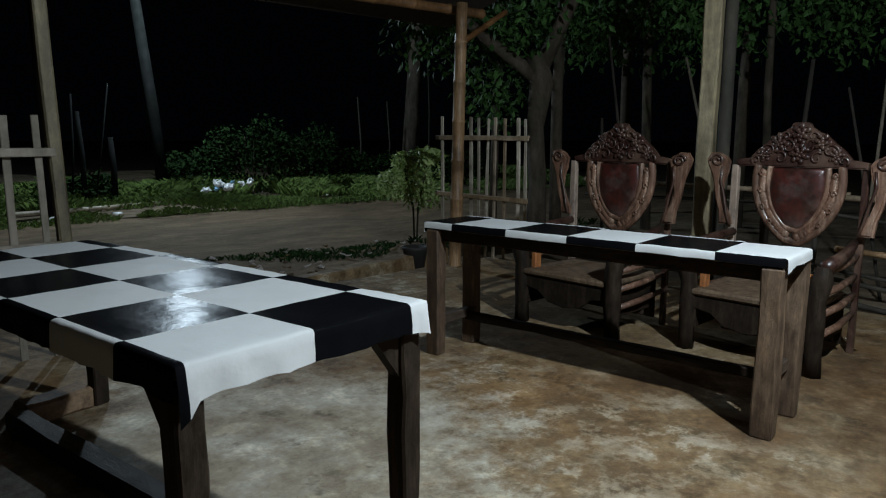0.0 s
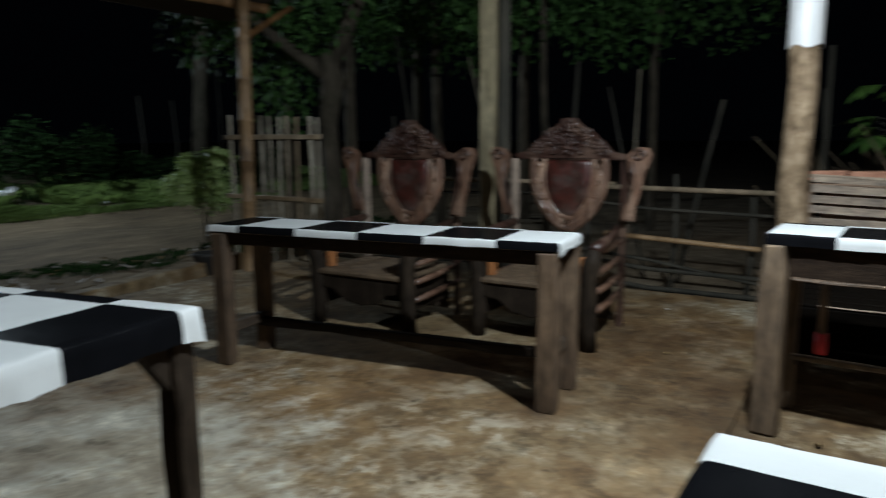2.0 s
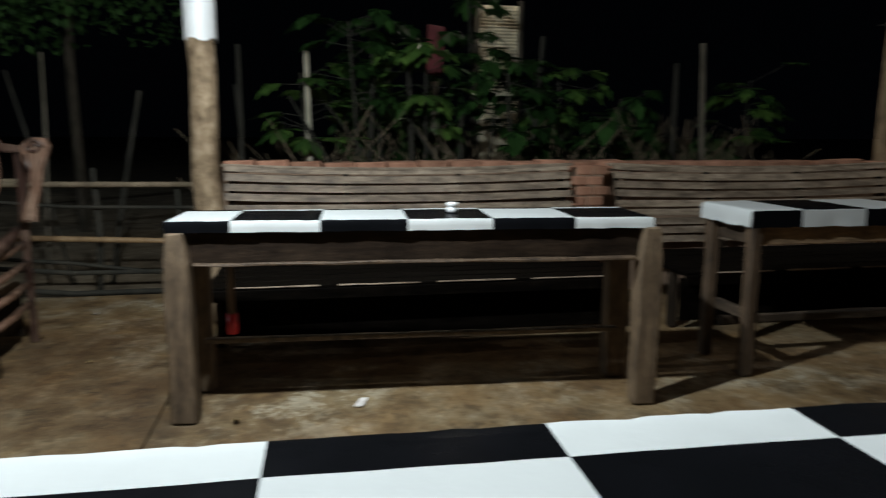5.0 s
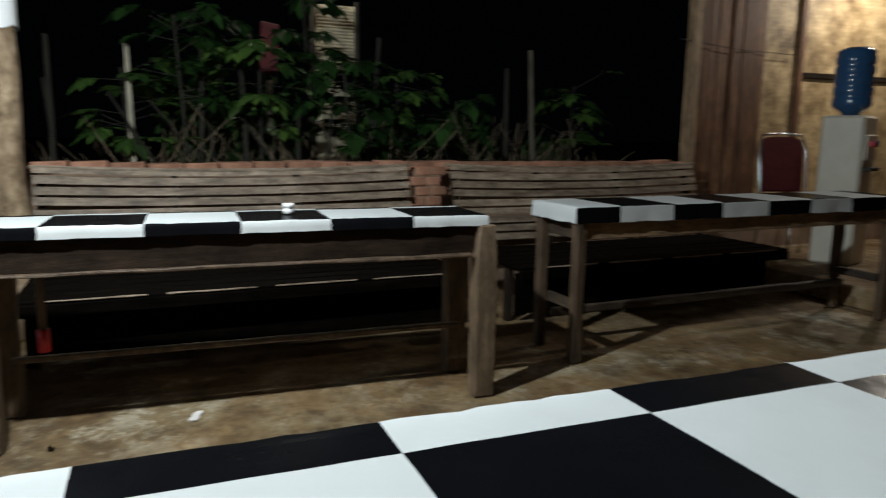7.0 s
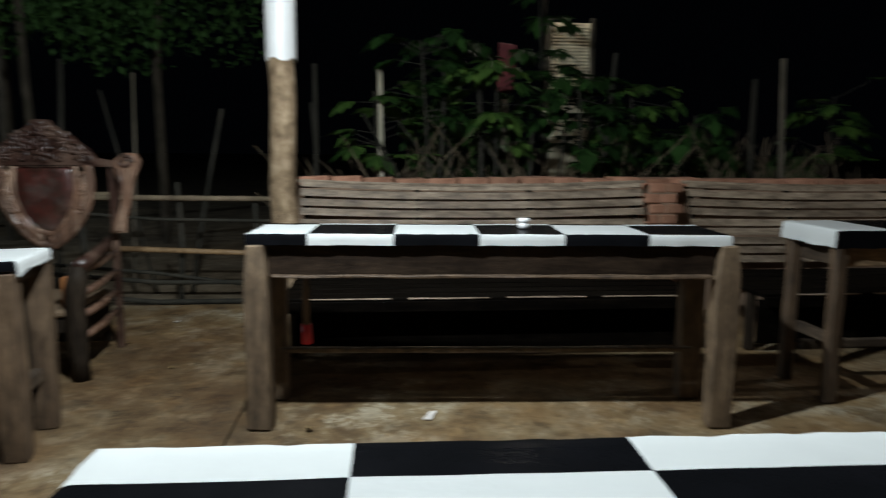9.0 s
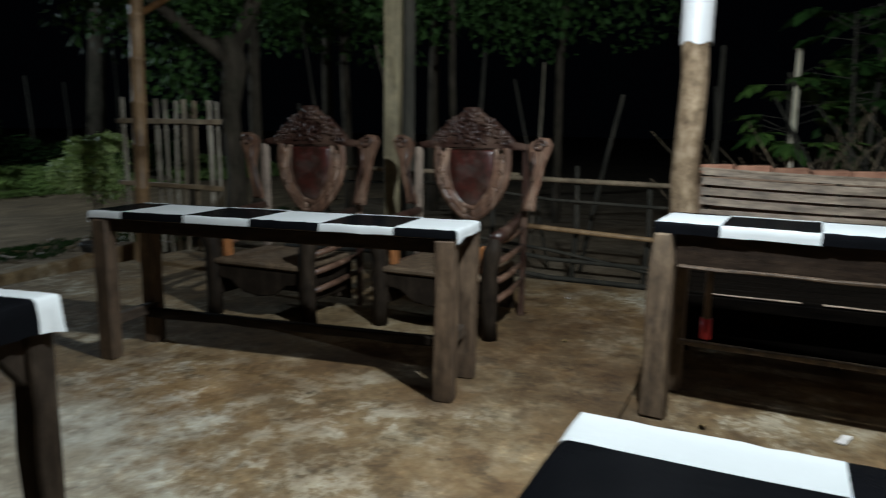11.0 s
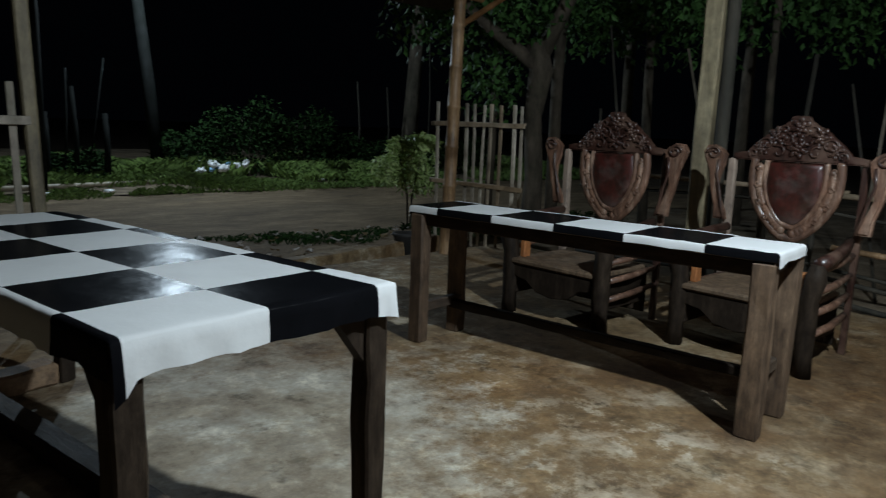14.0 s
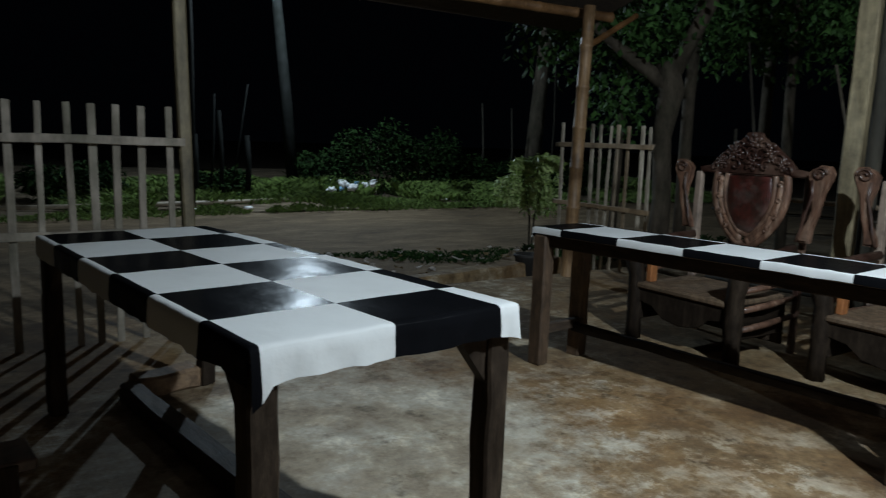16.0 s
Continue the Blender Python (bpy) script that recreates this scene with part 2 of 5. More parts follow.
def soil_look(nt):
    big = tex(nt, 0.5, detail=6)
    mid = tex(nt, 3.5, detail=8, rough=0.7)
    fine = tex(nt, 30, detail=4)
    base = ramp(nt, mid, [(0.3, (0.085, 0.062, 0.036)), (0.5, (0.19, 0.145, 0.092)), (0.72, (0.33, 0.27, 0.19))])
    c = mix(nt, 0.6, base, ramp(nt, big, [(0.3, (0.5, 0.5, 0.5)), (0.65, (1.2, 1.15, 1.1))]), "MULTIPLY")
    return mix(nt, 0.5, c, ramp(nt, fine, [(0.3, (0.5, 0.5, 0.5)), (0.7, (1.2, 1.2, 1.2))]), "MULTIPLY"), fine, None


SOIL = material("packed_soil", soil_look, rough=0.9, bump=0.01)


def leaf_look(dark, light):
    def build(nt):
        g = nt.nodes.new("ShaderNodeNewGeometry")
        n = tex(nt, 12, detail=3)
        c = ramp(nt, g.outputs["Random Per Island"], [(0, dark), (1, light)])
        return mix(nt, 0.5, c, ramp(nt, n, [(0.3, (0.5, 0.5, 0.5)), (0.7, (1.2, 1.2, 1.2))]), "MULTIPLY"), None, None
    return build


LEAF = material("leaf", leaf_look((0.01, 0.028, 0.007), (0.037, 0.095, 0.022)), rough=0.6, spec=0.15)
# Darker copy of LEAF, so bushes near the street lamp stay dim.
LEAF_NIGHT = material("dimmed_bush_leaf", leaf_look((0.004, 0.011, 0.003), (0.022, 0.05, 0.013)), rough=0.7, spec=0.08)
LEAF_TREE = material("tree_leaf", leaf_look((0.016, 0.04, 0.01), (0.085, 0.19, 0.05)), rough=0.6, spec=0.2)
LEAF_BRIGHT = material("young_leaf", leaf_look((0.03, 0.08, 0.018), (0.12, 0.22, 0.045)), rough=0.45)
LEAF_PALE = material("pale_leaf", leaf_look((0.24, 0.36, 0.09), (0.6, 0.74, 0.32)), rough=0.45)
GRASS = material("grass", leaf_look((0.06, 0.1, 0.02), (0.25, 0.37, 0.09)), rough=0.6)


def bark_look(a, b):
    def build(nt):
        n = tex(nt, 8, (1, 1, 0.35), 7, 0.7)
        p = tex(nt, 3, detail=5, shift=7.0)
        c = ramp(nt, n, [(0.3, a), (0.7, b)])
        return mix(nt, 0.8, c, ramp(nt, p, [(0.35, (0.45, 0.5, 0.42)), (0.6, (1.1, 1.1, 1.1))]), "MULTIPLY"), n, None
    return build


BARK = material("tree_bark", bark_look((0.03, 0.022, 0.015), (0.16, 0.13, 0.095)), rough=0.9, bump=0.02)
TWIG = material("dry_twig", bark_look((0.07, 0.055, 0.04), (0.24, 0.2, 0.15)), rough=0.8, bump=0.003)
# Pickets of the road fence, darker than BAMBOO_OLD.
BAMBOO_DIM = material("dull_picket", bark_look((0.1, 0.085, 0.065), (0.34, 0.3, 0.25)), rough=0.8, bump=0.002)
TWIG_DRY = material("dry_cane", bark_look((0.11, 0.078, 0.05), (0.36, 0.27, 0.18)), rough=0.85, bump=0.003)
TWIG_DARK = material("dark_stem", bark_look((0.016, 0.014, 0.01), (0.058, 0.05, 0.036)), rough=0.85, bump=0.003)
# Near-black grey that stands in for dim light on poles and stumps.
POLE_DIM = material("grey_pole", bark_look((0.006, 0.0065, 0.006), (0.015, 0.016, 0.0155)), rough=0.9, bump=0.003, spec=0.08)
TRUNK_PALE = material("pale_trunk", bark_look((0.6, 0.5, 0.36), (0.92, 0.84, 0.68)), rough=0.8, bump=0.006)


def peeled_look(nt):
    n = tex(nt, 16, (1, 1, 0.7), 6, 0.7)
    p = tex(nt, 5, (1, 1, 0.5), 5, 0.7, shift=7.0)
    c = ramp(nt, n, [(0.32, (0.13, 0.085, 0.048)), (0.5, (0.34, 0.24, 0.145)), (0.66, (0.52, 0.39, 0.26))])
    return mix(nt, 0.8, c, ramp(nt, p, [(0.35, (0.5, 0.45, 0.4)), (0.6, (1.1, 1.1, 1.1))]), "MULTIPLY"), n, None


PEELED = material("peeled_post", peeled_look, rough=0.8, bump=0.006)


def brick_look(nt):
    n = tex(nt, 14, detail=6)
    info = nt.nodes.new("ShaderNodeObjectInfo")
    c = ramp(nt, n, [(0.3, (0.3, 0.14, 0.085)), (0.6, (0.5, 0.26, 0.165)), (0.8, (0.62, 0.43, 0.3))])
    return mix(nt, 1.0, c, ramp(nt, info.outputs["Random"], [(0, (0.7, 0.68, 0.66)), (1, (1.15, 1.1, 1.1))]), "MULTIPLY"), n, None


BRICK = material("orange_brick", brick_look, rough=0.85, bump=0.004)


def plain(name, colour, rough=0.5, metal=0.0, vary=0.25, scale=8.0, bump=0.0, coat=0.0):
    def build(nt):
        n = tex(nt, scale, detail=5)
        lo = tuple(v * (1 - vary) for v in colour)
        hi = tuple(min(1, v * (1 + vary)) for v in colour)
        return ramp(nt, n, [(0.3, lo), (0.7, hi)]), n, None
    return material(name, build, rough, metal, coat, bump)


MORTAR = plain("mortar", (0.26, 0.17, 0.115), 0.9, bump=0.004)
SHEET_WHITE = plain("white_sheet", (0.82, 0.82, 0.82), 0.4, vary=0.05)
# Very dark, so the roof throws little lamplight back into the shadows.
THATCH = plain("dark_thatch", (0.035, 0.022, 0.013), 0.9, vary=0.6, scale=30, bump=0.01)
PLASTIC_RED = plain("red_plastic", (0.55, 0.03, 0.04), 0.4)
RED_CLOTH = plain("dark_red_upholstery", (0.08, 0.007, 0.01), 0.55, vary=0.3, scale=30, bump=0.001)
CHROME = plain("chrome_tube", (0.75, 0.75, 0.75), 0.2, 1.0, 0.05)
JUG_BLUE = plain("blue_water_jug", (0.03, 0.09, 0.2), 0.2, vary=0.1, coat=0.4)
CREAM = plain("cream_plastic", (0.66, 0.62, 0.52), 0.4, vary=0.06)
RUBBISH = plain("crumpled_plastic", (0.85, 0.87, 0.88), 0.45, vary=0.2)
RUBBISH_BLUE = plain("blue_plastic_bag", (0.28, 0.55, 0.85), 0.45, vary=0.3)
PAPER = plain("paper_scrap", (0.75, 0.7, 0.66), 0.7, vary=0.1)
POT = plain("dark_pot", (0.03, 0.028, 0.026), 0.7)
IRON = plain("painted_iron", (0.1, 0.12, 0.14), 0.5)
LEAF_DRY = plain("dry_leaf", (0.3, 0.21, 0.09), 0.7, vary=0.4)
RED_BOARD = plain("red_board", (0.16, 0.025, 0.028), 0.7)


def woven_look(nt):
    c = nt.nodes.new("ShaderNodeTexCoord")
    s = nt.nodes.new("ShaderNodeSeparateXYZ")
    m = nt.nodes.new("ShaderNodeCombineXYZ")
    nt.links.new(c.outputs["Object"], s.inputs[0])
    nt.links.new(s.outputs[1], m.inputs[0])
    nt.links.new(s.outputs[2], m.inputs[1])
    b = nt.nodes.new("ShaderNodeTexBrick")
    b.inputs["Scale"].default_value = 1.0
    b.inputs["Brick Width"].default_value, b.inputs["Row Height"].default_value = 0.12, 0.035
    b.inputs["Mortar Size"].default_value = 0.003
    b.inputs["Color1"].default_value, b.inputs["Color2"].default_value = (0.52, 0.4, 0.23, 1), (0.44, 0.33, 0.185, 1)
    b.inputs["Mortar"].default_value = (0.455, 0.345, 0.195, 1)
    nt.links.new(m.outputs[0], b.inputs[0])
    n = tex(nt, 2.6, detail=9, rough=0.75)
    return mix(nt, 0.95, b.outputs[0], ramp(nt, n, [(0.36, (0.2, 0.15, 0.1)), (0.48, (0.75, 0.7, 0.62)), (0.6, (1.35, 1.35, 1.35))]), "MULTIPLY"), b.outputs[1], None


WOVEN = material("woven_bamboo", woven_look, rough=0.6, bump=0.003)


HUT_WOVEN = plain("whitewashed_weave", (0.66, 0.54, 0.39), 0.7, vary=0.7, scale=4.0, bump=0.004)


def glow(name, colour, power):
    mat = bpy.data.materials.new(name)
    mat.use_nodes = True
    bsdf = mat.node_tree.nodes["Principled BSDF"]
    bsdf.inputs["Base Color"].default_value = (*colour, 1)
    bsdf.inputs["Emission Color"].default_value, bsdf.inputs["Emission Strength"].default_value = (*colour, 1), power
    return mat


BULB = glow("lit_bulb", (1.0, 0.92, 0.8), 12)
BULB_COLD = glow("lit_cold_bulb", (0.8, 0.9, 1.0), 30)


# ---- mesh helpers ----
def thing(name, m, label, category, group="", kind=""):
    ob = new(name)
    ob.empty_display_size = 0.1
    ob.matrix_basis = m
    return tagged(ob, label, category, group, kind)


def to_mesh(name, bm, mats, smooth=False):
    me = bpy.data.meshes.new(name)
    bmesh.ops.recalc_face_normals(bm, faces=bm.faces)
    bm.to_mesh(me)
    bm.free()
    for mt in mats if isinstance(mats, (list, tuple)) else [mats]:
        me.materials.append(mt)
    if smooth:
        me.polygons.foreach_set("use_smooth", [True] * len(me.polygons))
    return me


def part(name, bm, mat, parent, label="", smooth=False, at=None):
    me = bm if isinstance(bm, bpy.types.Mesh) else to_mesh(name, bm, mat, smooth)
    ob = new(name, me)
    ob.parent = parent
    if at is not None:
        ob.matrix_basis = at
    return tagged(ob, label)


def solo(name, bm, mat, label, category, m=None, group="", kind="", smooth=False):
    ob = new(name, bm if isinstance(bm, bpy.types.Mesh) else to_mesh(name, bm, mat, smooth))
    if m is not None:
        ob.matrix_basis = m
    return tagged(ob, label, category, group, kind)


def box(size, m=Matrix(), bevel=0.004, bm=None, rough=0.0, cuts=0):
    """A bevelled board or beam, with uneven faces where rough is given."""
    own = bmesh.new()
    bmesh.ops.create_cube(own, size=1.0)
    bmesh.ops.scale(own, vec=size, verts=own.verts)
    if cuts:
        k = max(range(3), key=lambda i: size[i])
        es = [e for e in own.edges if abs((e.verts[0].co - e.verts[1].co)[k]) > size[k] * 0.9]
        bmesh.ops.subdivide_edges(own, edges=es, cuts=cuts)
    if rough:
        for v in own.verts:
            v.co += Vector((random.uniform(-1, 1), random.uniform(-1, 1), random.uniform(-1, 1))) * rough
    if bevel:
        bmesh.ops.bevel(own, geom=list(own.edges), offset=bevel, segments=1, affect="EDGES", clamp_overlap=True)
    own.transform(m)
    if bm is None:
        return own
    me = bpy.data.meshes.new("t")
    own.to_mesh(me)
    own.free()
    bm.from_mesh(me)
    bpy.data.meshes.remove(me)
    return bm


def tube(points, radii, sides=8, bm=None, cap=True):
    """A round rod through points with the radius given at each."""
    bm = bm or bmesh.new()
    pts = [Vector(p) for p in points]
    radii = radii if isinstance(radii, (list, tuple)) else [radii] * len(pts)
    rings = []
    for i, p in enumerate(pts):
        d = (pts[min(i + 1, len(pts) - 1)] - pts[max(i - 1, 0)]).normalized()
        a = d.orthogonal().normalized() if not rings else (ax - d * ax.dot(d)).normalized()
        ax, b = a, d.cross(a)
        rings.append([bm.verts.new(p + (a * math.cos(2 * math.pi * k / sides) + b * math.sin(2 * math.pi * k / sides)) * radii[i]) for k in range(sides)])
    for r, s in zip(rings, rings[1:]):
        for k in range(sides):
            bm.faces.new((r[k], r[(k + 1) % sides], s[(k + 1) % sides], s[k]))
    if cap:
        bm.faces.new(rings[0])
        bm.faces.new(rings[-1])
    return bm


def bamboo_rod(a, b, r, every=0.3, sides=10, wob=0.004):
    """A bamboo culm with swollen nodes."""
    a, b = Vector(a), Vector(b)
    n = max(2, round((b - a).length / every))
    pts, rad = [], []
    for i in range(n):
        for f, k in ((0.0, 1.0), (0.03, 1.14), (0.07, 1.0), (0.5, 0.97)):
            t = (i + f) / n
            pts.append(a.lerp(b, t) + Vector((math.sin(t * 7), math.cos(t * 5), 0)) * wob)
            rad.append(r * k * (1 - 0.12 * t))
    pts.append(b)
    rad.append(r * 0.88)
    return tube(pts, rad, sides)


def plate(outline, depth, bevel=0.006, lift=None):
    """A board of any outline in the x-z plane, depth thick along y, with rounded edges."""
    bm = bmesh.new()
    vs = [bm.verts.new((x, -depth / 2, z)) for x, z in outline]
    f = bm.faces.new(vs)
    ext = bmesh.ops.extrude_face_region(bm, geom=[f])
    bmesh.ops.translate(bm, vec=(0, depth, 0), verts=[g for g in ext["geom"] if isinstance(g, bmesh.types.BMVert)])
    if bevel:
        es = [e for e in bm.edges if len(e.link_faces) == 2 and e.calc_face_angle(0) > 0.8 and abs(e.verts[0].co.y - e.verts[1].co.y) < 1e-5]
        bmesh.ops.bevel(bm, geom=es, offset=bevel, segments=2, affect="EDGES", clamp_overlap=True)
    return bm


def lathe(profile, sides=24, bm=None, m=Matrix()):
    bm = bm or bmesh.new()
    rings = [[bm.verts.new(m @ Vector((r * math.cos(2 * math.pi * k / sides), r * math.sin(2 * math.pi * k / sides), z))) for k in range(sides)] for r, z in profile]
    for r, s in zip(rings, rings[1:]):
        for k in range(sides):
            bm.faces.new((r[k], r[(k + 1) % sides], s[(k + 1) % sides], s[k]))
    bm.faces.new(rings[0])
    bm.faces.new(rings[-1])
    return bm


# ---- ground, road, porch floor ----
def sheet(x0, x1, y0, y1, step, height):
    bm = bmesh.new()
    nx, ny = max(1, round((x1 - x0) / step)), max(1, round((y1 - y0) / step))
    g = [[bm.verts.new((x0 + (x1 - x0) * i / nx, y0 + (y1 - y0) * j / ny, height(x0 + (x1 - x0) * i / nx, y0 + (y1 - y0) * j / ny))) for j in range(ny + 1)] for i in range(nx + 1)]
    for i in range(nx):
        for j in range(ny):
            bm.faces.new((g[i][j], g[i + 1][j], g[i + 1][j + 1], g[i][j + 1]))
    return bm


def bumpy(x, y):
    far = max(0.0, min(1.0, (y - 10.0) / 1.5))
    return -0.1 + 0.03 * noise.noise((x * 0.8, y * 0.8, 0)) + 0.012 * noise.noise((x * 3, y * 3, 2)) + 0.05 * far


def verge_height(x, y):
    return -0.07 + 0.07 * noise.noise((x * 0.5, y * 0.5, 4)) + 0.03 * (y - 11)


solo("ground", sheet(-120, 130, -120, 130, 5, lambda x, y: -0.26), SOIL, "dark bare soil running out into the night", "ground", kind="structure", smooth=True)
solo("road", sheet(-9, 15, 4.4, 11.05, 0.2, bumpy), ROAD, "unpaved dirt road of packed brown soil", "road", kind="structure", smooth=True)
solo("verge", sheet(-9, 17, 11.05, 20, 0.4, verge_height), SOIL, "rough grassy verge across the road", "ground", kind="structure", smooth=True)
solo("yard", sheet(5.3, 17, -8, 6.2, 0.4, lambda x, y: -0.08 + 0.07 * noise.noise((x * 0.6, y * 0.6, 7))), SOIL, "dark garden soil behind the porch", "ground", kind="structure", smooth=True)

floor = thing("floor", Matrix(), "worn stained concrete porch floor", "floor", kind="structure")
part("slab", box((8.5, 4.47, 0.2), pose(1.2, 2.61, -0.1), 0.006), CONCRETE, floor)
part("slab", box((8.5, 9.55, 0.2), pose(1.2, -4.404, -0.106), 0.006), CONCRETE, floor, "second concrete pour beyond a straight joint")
part("kerb", box((2.6, 0.16, 0.24), pose(3.62, 5.08, -0.06, 0, 0, 10), 0.015, rough=0.01, cuts=8), CONCRETE, floor, "low concrete kerb at the road side")


# ---- tables ----
def frange(a, b, step):
    n = max(1, math.ceil((b - a) / step - 1e-6))
    return [a + (b - a) * i / n for i in range(n + 1)]


def cloth(u, v, lines, hems, even_white, warp=None, tails=(), skew=0.0):
    """A checked vinyl cloth over a tabletop u x v, its pattern running on over the hems (left, right, near, far)."""
    (u0, u1), (v0, v1), (ul, cu, vl, cv), (hl, hr, hn, hf) = u, v, lines, hems
    def marks(a, b, l, c, extra):
        ks = [l + c * k for k in range(math.floor((a - l) / c), math.ceil((b - l) / c) + 1)]
        stops = sorted({a, b, *[k for k in ks if a + 0.004 < k < b - 0.004], *[e for e in extra if a < e < b]})
        out = []
        for p, q in zip(stops, stops[1:]):
            out += frange(p, q, 0.03)[:-1]
        return out + [stops[-1]]
    us, vs = marks(u0 - hl, u1 + hr, ul, cu, (u0 - 0.009, u0, u0 + 0.009, u1 - 0.009, u1, u1 + 0.009)), marks(v0 - hn, v1 + hf, vl, cv, (v0 - 0.009, v0, v0 + 0.009, v1 - 0.009, v1, v1 + 0.009))
    seed = random.random() * 50

    def place(a, b):
        x, y, z = a, b, 0.0
        w = noise.noise((a * 9 + seed, b * 9, 0)) + 0.6 * noise.noise((a * 27 + seed, b * 27, 4))
        if a < u0:
            d = u0 - a
            x, z = u0 - 0.004 - d * (0.04 + 0.1 * w), -d * (1 + 0.05 * w)
        elif a > u1:
            d = a - u1
            x, z = u1 + 0.004 + d * (0.04 + 0.1 * w), -d * (1 + 0.05 * w)
        if b < v0:
            d = v0 - b
            y_fold = 0.005 * noise.noise((a * 38, b * 14, seed)) * min(1.0, d / 0.02)
            long = 1 + sum(k * math.exp(-(((a - c) / s) ** 2)) for c, k, s in tails)
            y, z = v0 - 0.004 - d * (0.08 + 0.14 * w) + y_fold, z - d * (1 + 0.05 * w) * long
        elif b > v1:
            d = b - v1
            y, z = v1 + 0.004 + d * (0.04 + 0.1 * w), z - d * (1 + 0.05 * w)
        edge = min(abs(a - u0), abs(a - u1), abs(b - v0), abs(b - v1))
        z += 0.0016 * noise.noise((a * 11, b * 11, seed)) + 0.003 * math.exp(-((edge / 0.014) ** 2)) * noise.noise((a * 31, b * 31, seed))
        if edge < 0.002:
            z -= 0.003
        if warp:
            x, y = warp(x, y)
        return x, y + skew * x, z
    bm = bmesh.new()
    grid = {}
    for i, a in enumerate(us):
        for j, b in enumerate(vs):
            grid[i, j] = bm.verts.new(place(a, b))
    for i in range(len(us) - 1):
        for j in range(len(vs) - 1):
            ca, cb = (us[i] + us[i + 1]) / 2, (vs[j] + vs[j + 1]) / 2
            if (ca < u0 or ca > u1) and (cb < v0 or cb > v1):
                continue
            f = bm.faces.new((grid[i, j], grid[i + 1, j], grid[i + 1, j + 1], grid[i, j + 1]))
            cell = math.floor((ca - ul) / cu) + math.floor((cb - vl) / cv)
            f.material_index = (cell + (0 if even_white else 1)) % 2
            f.smooth = True
    bmesh.ops.delete(bm, geom=[q for q in bm.verts if not q.link_faces], context="VERTS")
    return bm


TABLE_CLOTHS = "checked tablecloths"


def rustic_table(m, size, high, leg, label, spread=(0.03, 0.03), apron=0.1, rails=(), braces=False, leg_mat=None, taper=0.0, skew=0.0, apron_mat=None, rail_mat=None):
    """A plank table: top, four squared legs, aprons, foot rails and knee braces; skew: how far its ends are out of square."""
    w, l = size
    t = thing("wooden_table", m, label, "table", "tables on the porch")
    part("tabletop", box((w, l, 0.03), pose(0, 0, high - 0.022), 0.004), WOOD_GREY_Y, t)
    lx, ly = w / 2 - leg[0] / 2 - spread[0], l / 2 - leg[1] / 2 - spread[1]
    for sx in (-1, 1):
        for sy in (-1, 1):
            bm = box((leg[0], leg[1], high - 0.04), pose(sx * lx, sy * ly, (high - 0.04) / 2), 0.007, rough=0.004, cuts=5)
            if taper:
                for q in bm.verts:
                    if q.co.z > high - 0.14:
                        q.co.y = sy * ly + (q.co.y - sy * ly) * (1 - taper * (q.co.z - high + 0.14) / 0.1)
            part("leg", bm, leg_mat or WOOD_GREY_Z, t)
    for sx in (-1, 1):
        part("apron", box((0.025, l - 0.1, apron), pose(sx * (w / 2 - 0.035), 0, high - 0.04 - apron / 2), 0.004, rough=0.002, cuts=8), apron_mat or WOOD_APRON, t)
    for sy in (-1, 1):
        part("apron", box((w - 0.14, 0.025, apron), pose(0, sy * (l / 2 - 0.05), high - 0.04 - apron / 2), 0.004), WOOD_GREY_X, t)
    for along, off, z, thick in rails:
        if along == "y":
            part("foot_rail", box((thick, l - 0.12, 0.045), pose(off, 0, z), 0.005, rough=0.004, cuts=10), rail_mat or WOOD_GREY_Y, t)
        else:
            part("foot_rail", box((w - 0.06, thick, 0.05), pose(0, off, z), 0.005, rough=0.003), WOOD_GREY_X, t)
    if braces:
        for sx in (-1, 1):
            for sy in (-1, 1):
                bm = bmesh.new()
                o = [(-0.0, 0), (0.12, 0), (0.0, -0.16)]
                rings = []
                for off in (0.018, -0.018):
                    if sx > 0:
                        rings.append([bm.verts.new((lx - leg[0] / 2 - x, sy * ly + off, high - 0.06 + z)) for x, z in o])
                    else:
                        rings.append([bm.verts.new((-lx + off, sy * (ly - leg[1] / 2 - x), high - 0.06 + z)) for x, z in o])
                a, b = rings
                bm.faces.new(a), bm.faces.new(b)
                for k in range(3):
                    bm.faces.new((a[k], a[(k + 1) % 3], b[(k + 1) % 3], b[k]))
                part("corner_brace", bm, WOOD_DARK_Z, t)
    for piece in t.children if skew else ():
        for q in piece.data.vertices:
            q.co.y += skew * q.co.x
    return t


def lay_cloth(m, high, label, *spec, **more):
    solo("tablecloth", cloth(*spec, **more), [VINYL_WHITE, VINYL_BLACK], label, "tablecloth", m @ pose(0, 0, high + 0.004), TABLE_CLOTHS)


# the table at the road side, a little narrower at its far end
def out_of_square(x, y):
    f = max(0.0, min(1.0, (y + 0.76) / 1.9))
    return x * (1 - (0.1 * f * f if x > 0 else 0.09 * f)), y - 0.05 * x * (1 - f)


A = pose(0.757, 2.178, 0, 0, 0, 9.7)
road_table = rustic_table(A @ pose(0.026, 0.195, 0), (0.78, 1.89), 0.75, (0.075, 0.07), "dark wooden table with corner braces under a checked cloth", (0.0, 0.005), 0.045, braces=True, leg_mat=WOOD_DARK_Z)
for piece in road_table.children:
    for q in piece.data.vertices:
        x, y = out_of_square(q.co.x + 0.026, q.co.y + 0.195)
        q.co.x, q.co.y = x - 0.026, y - 0.195
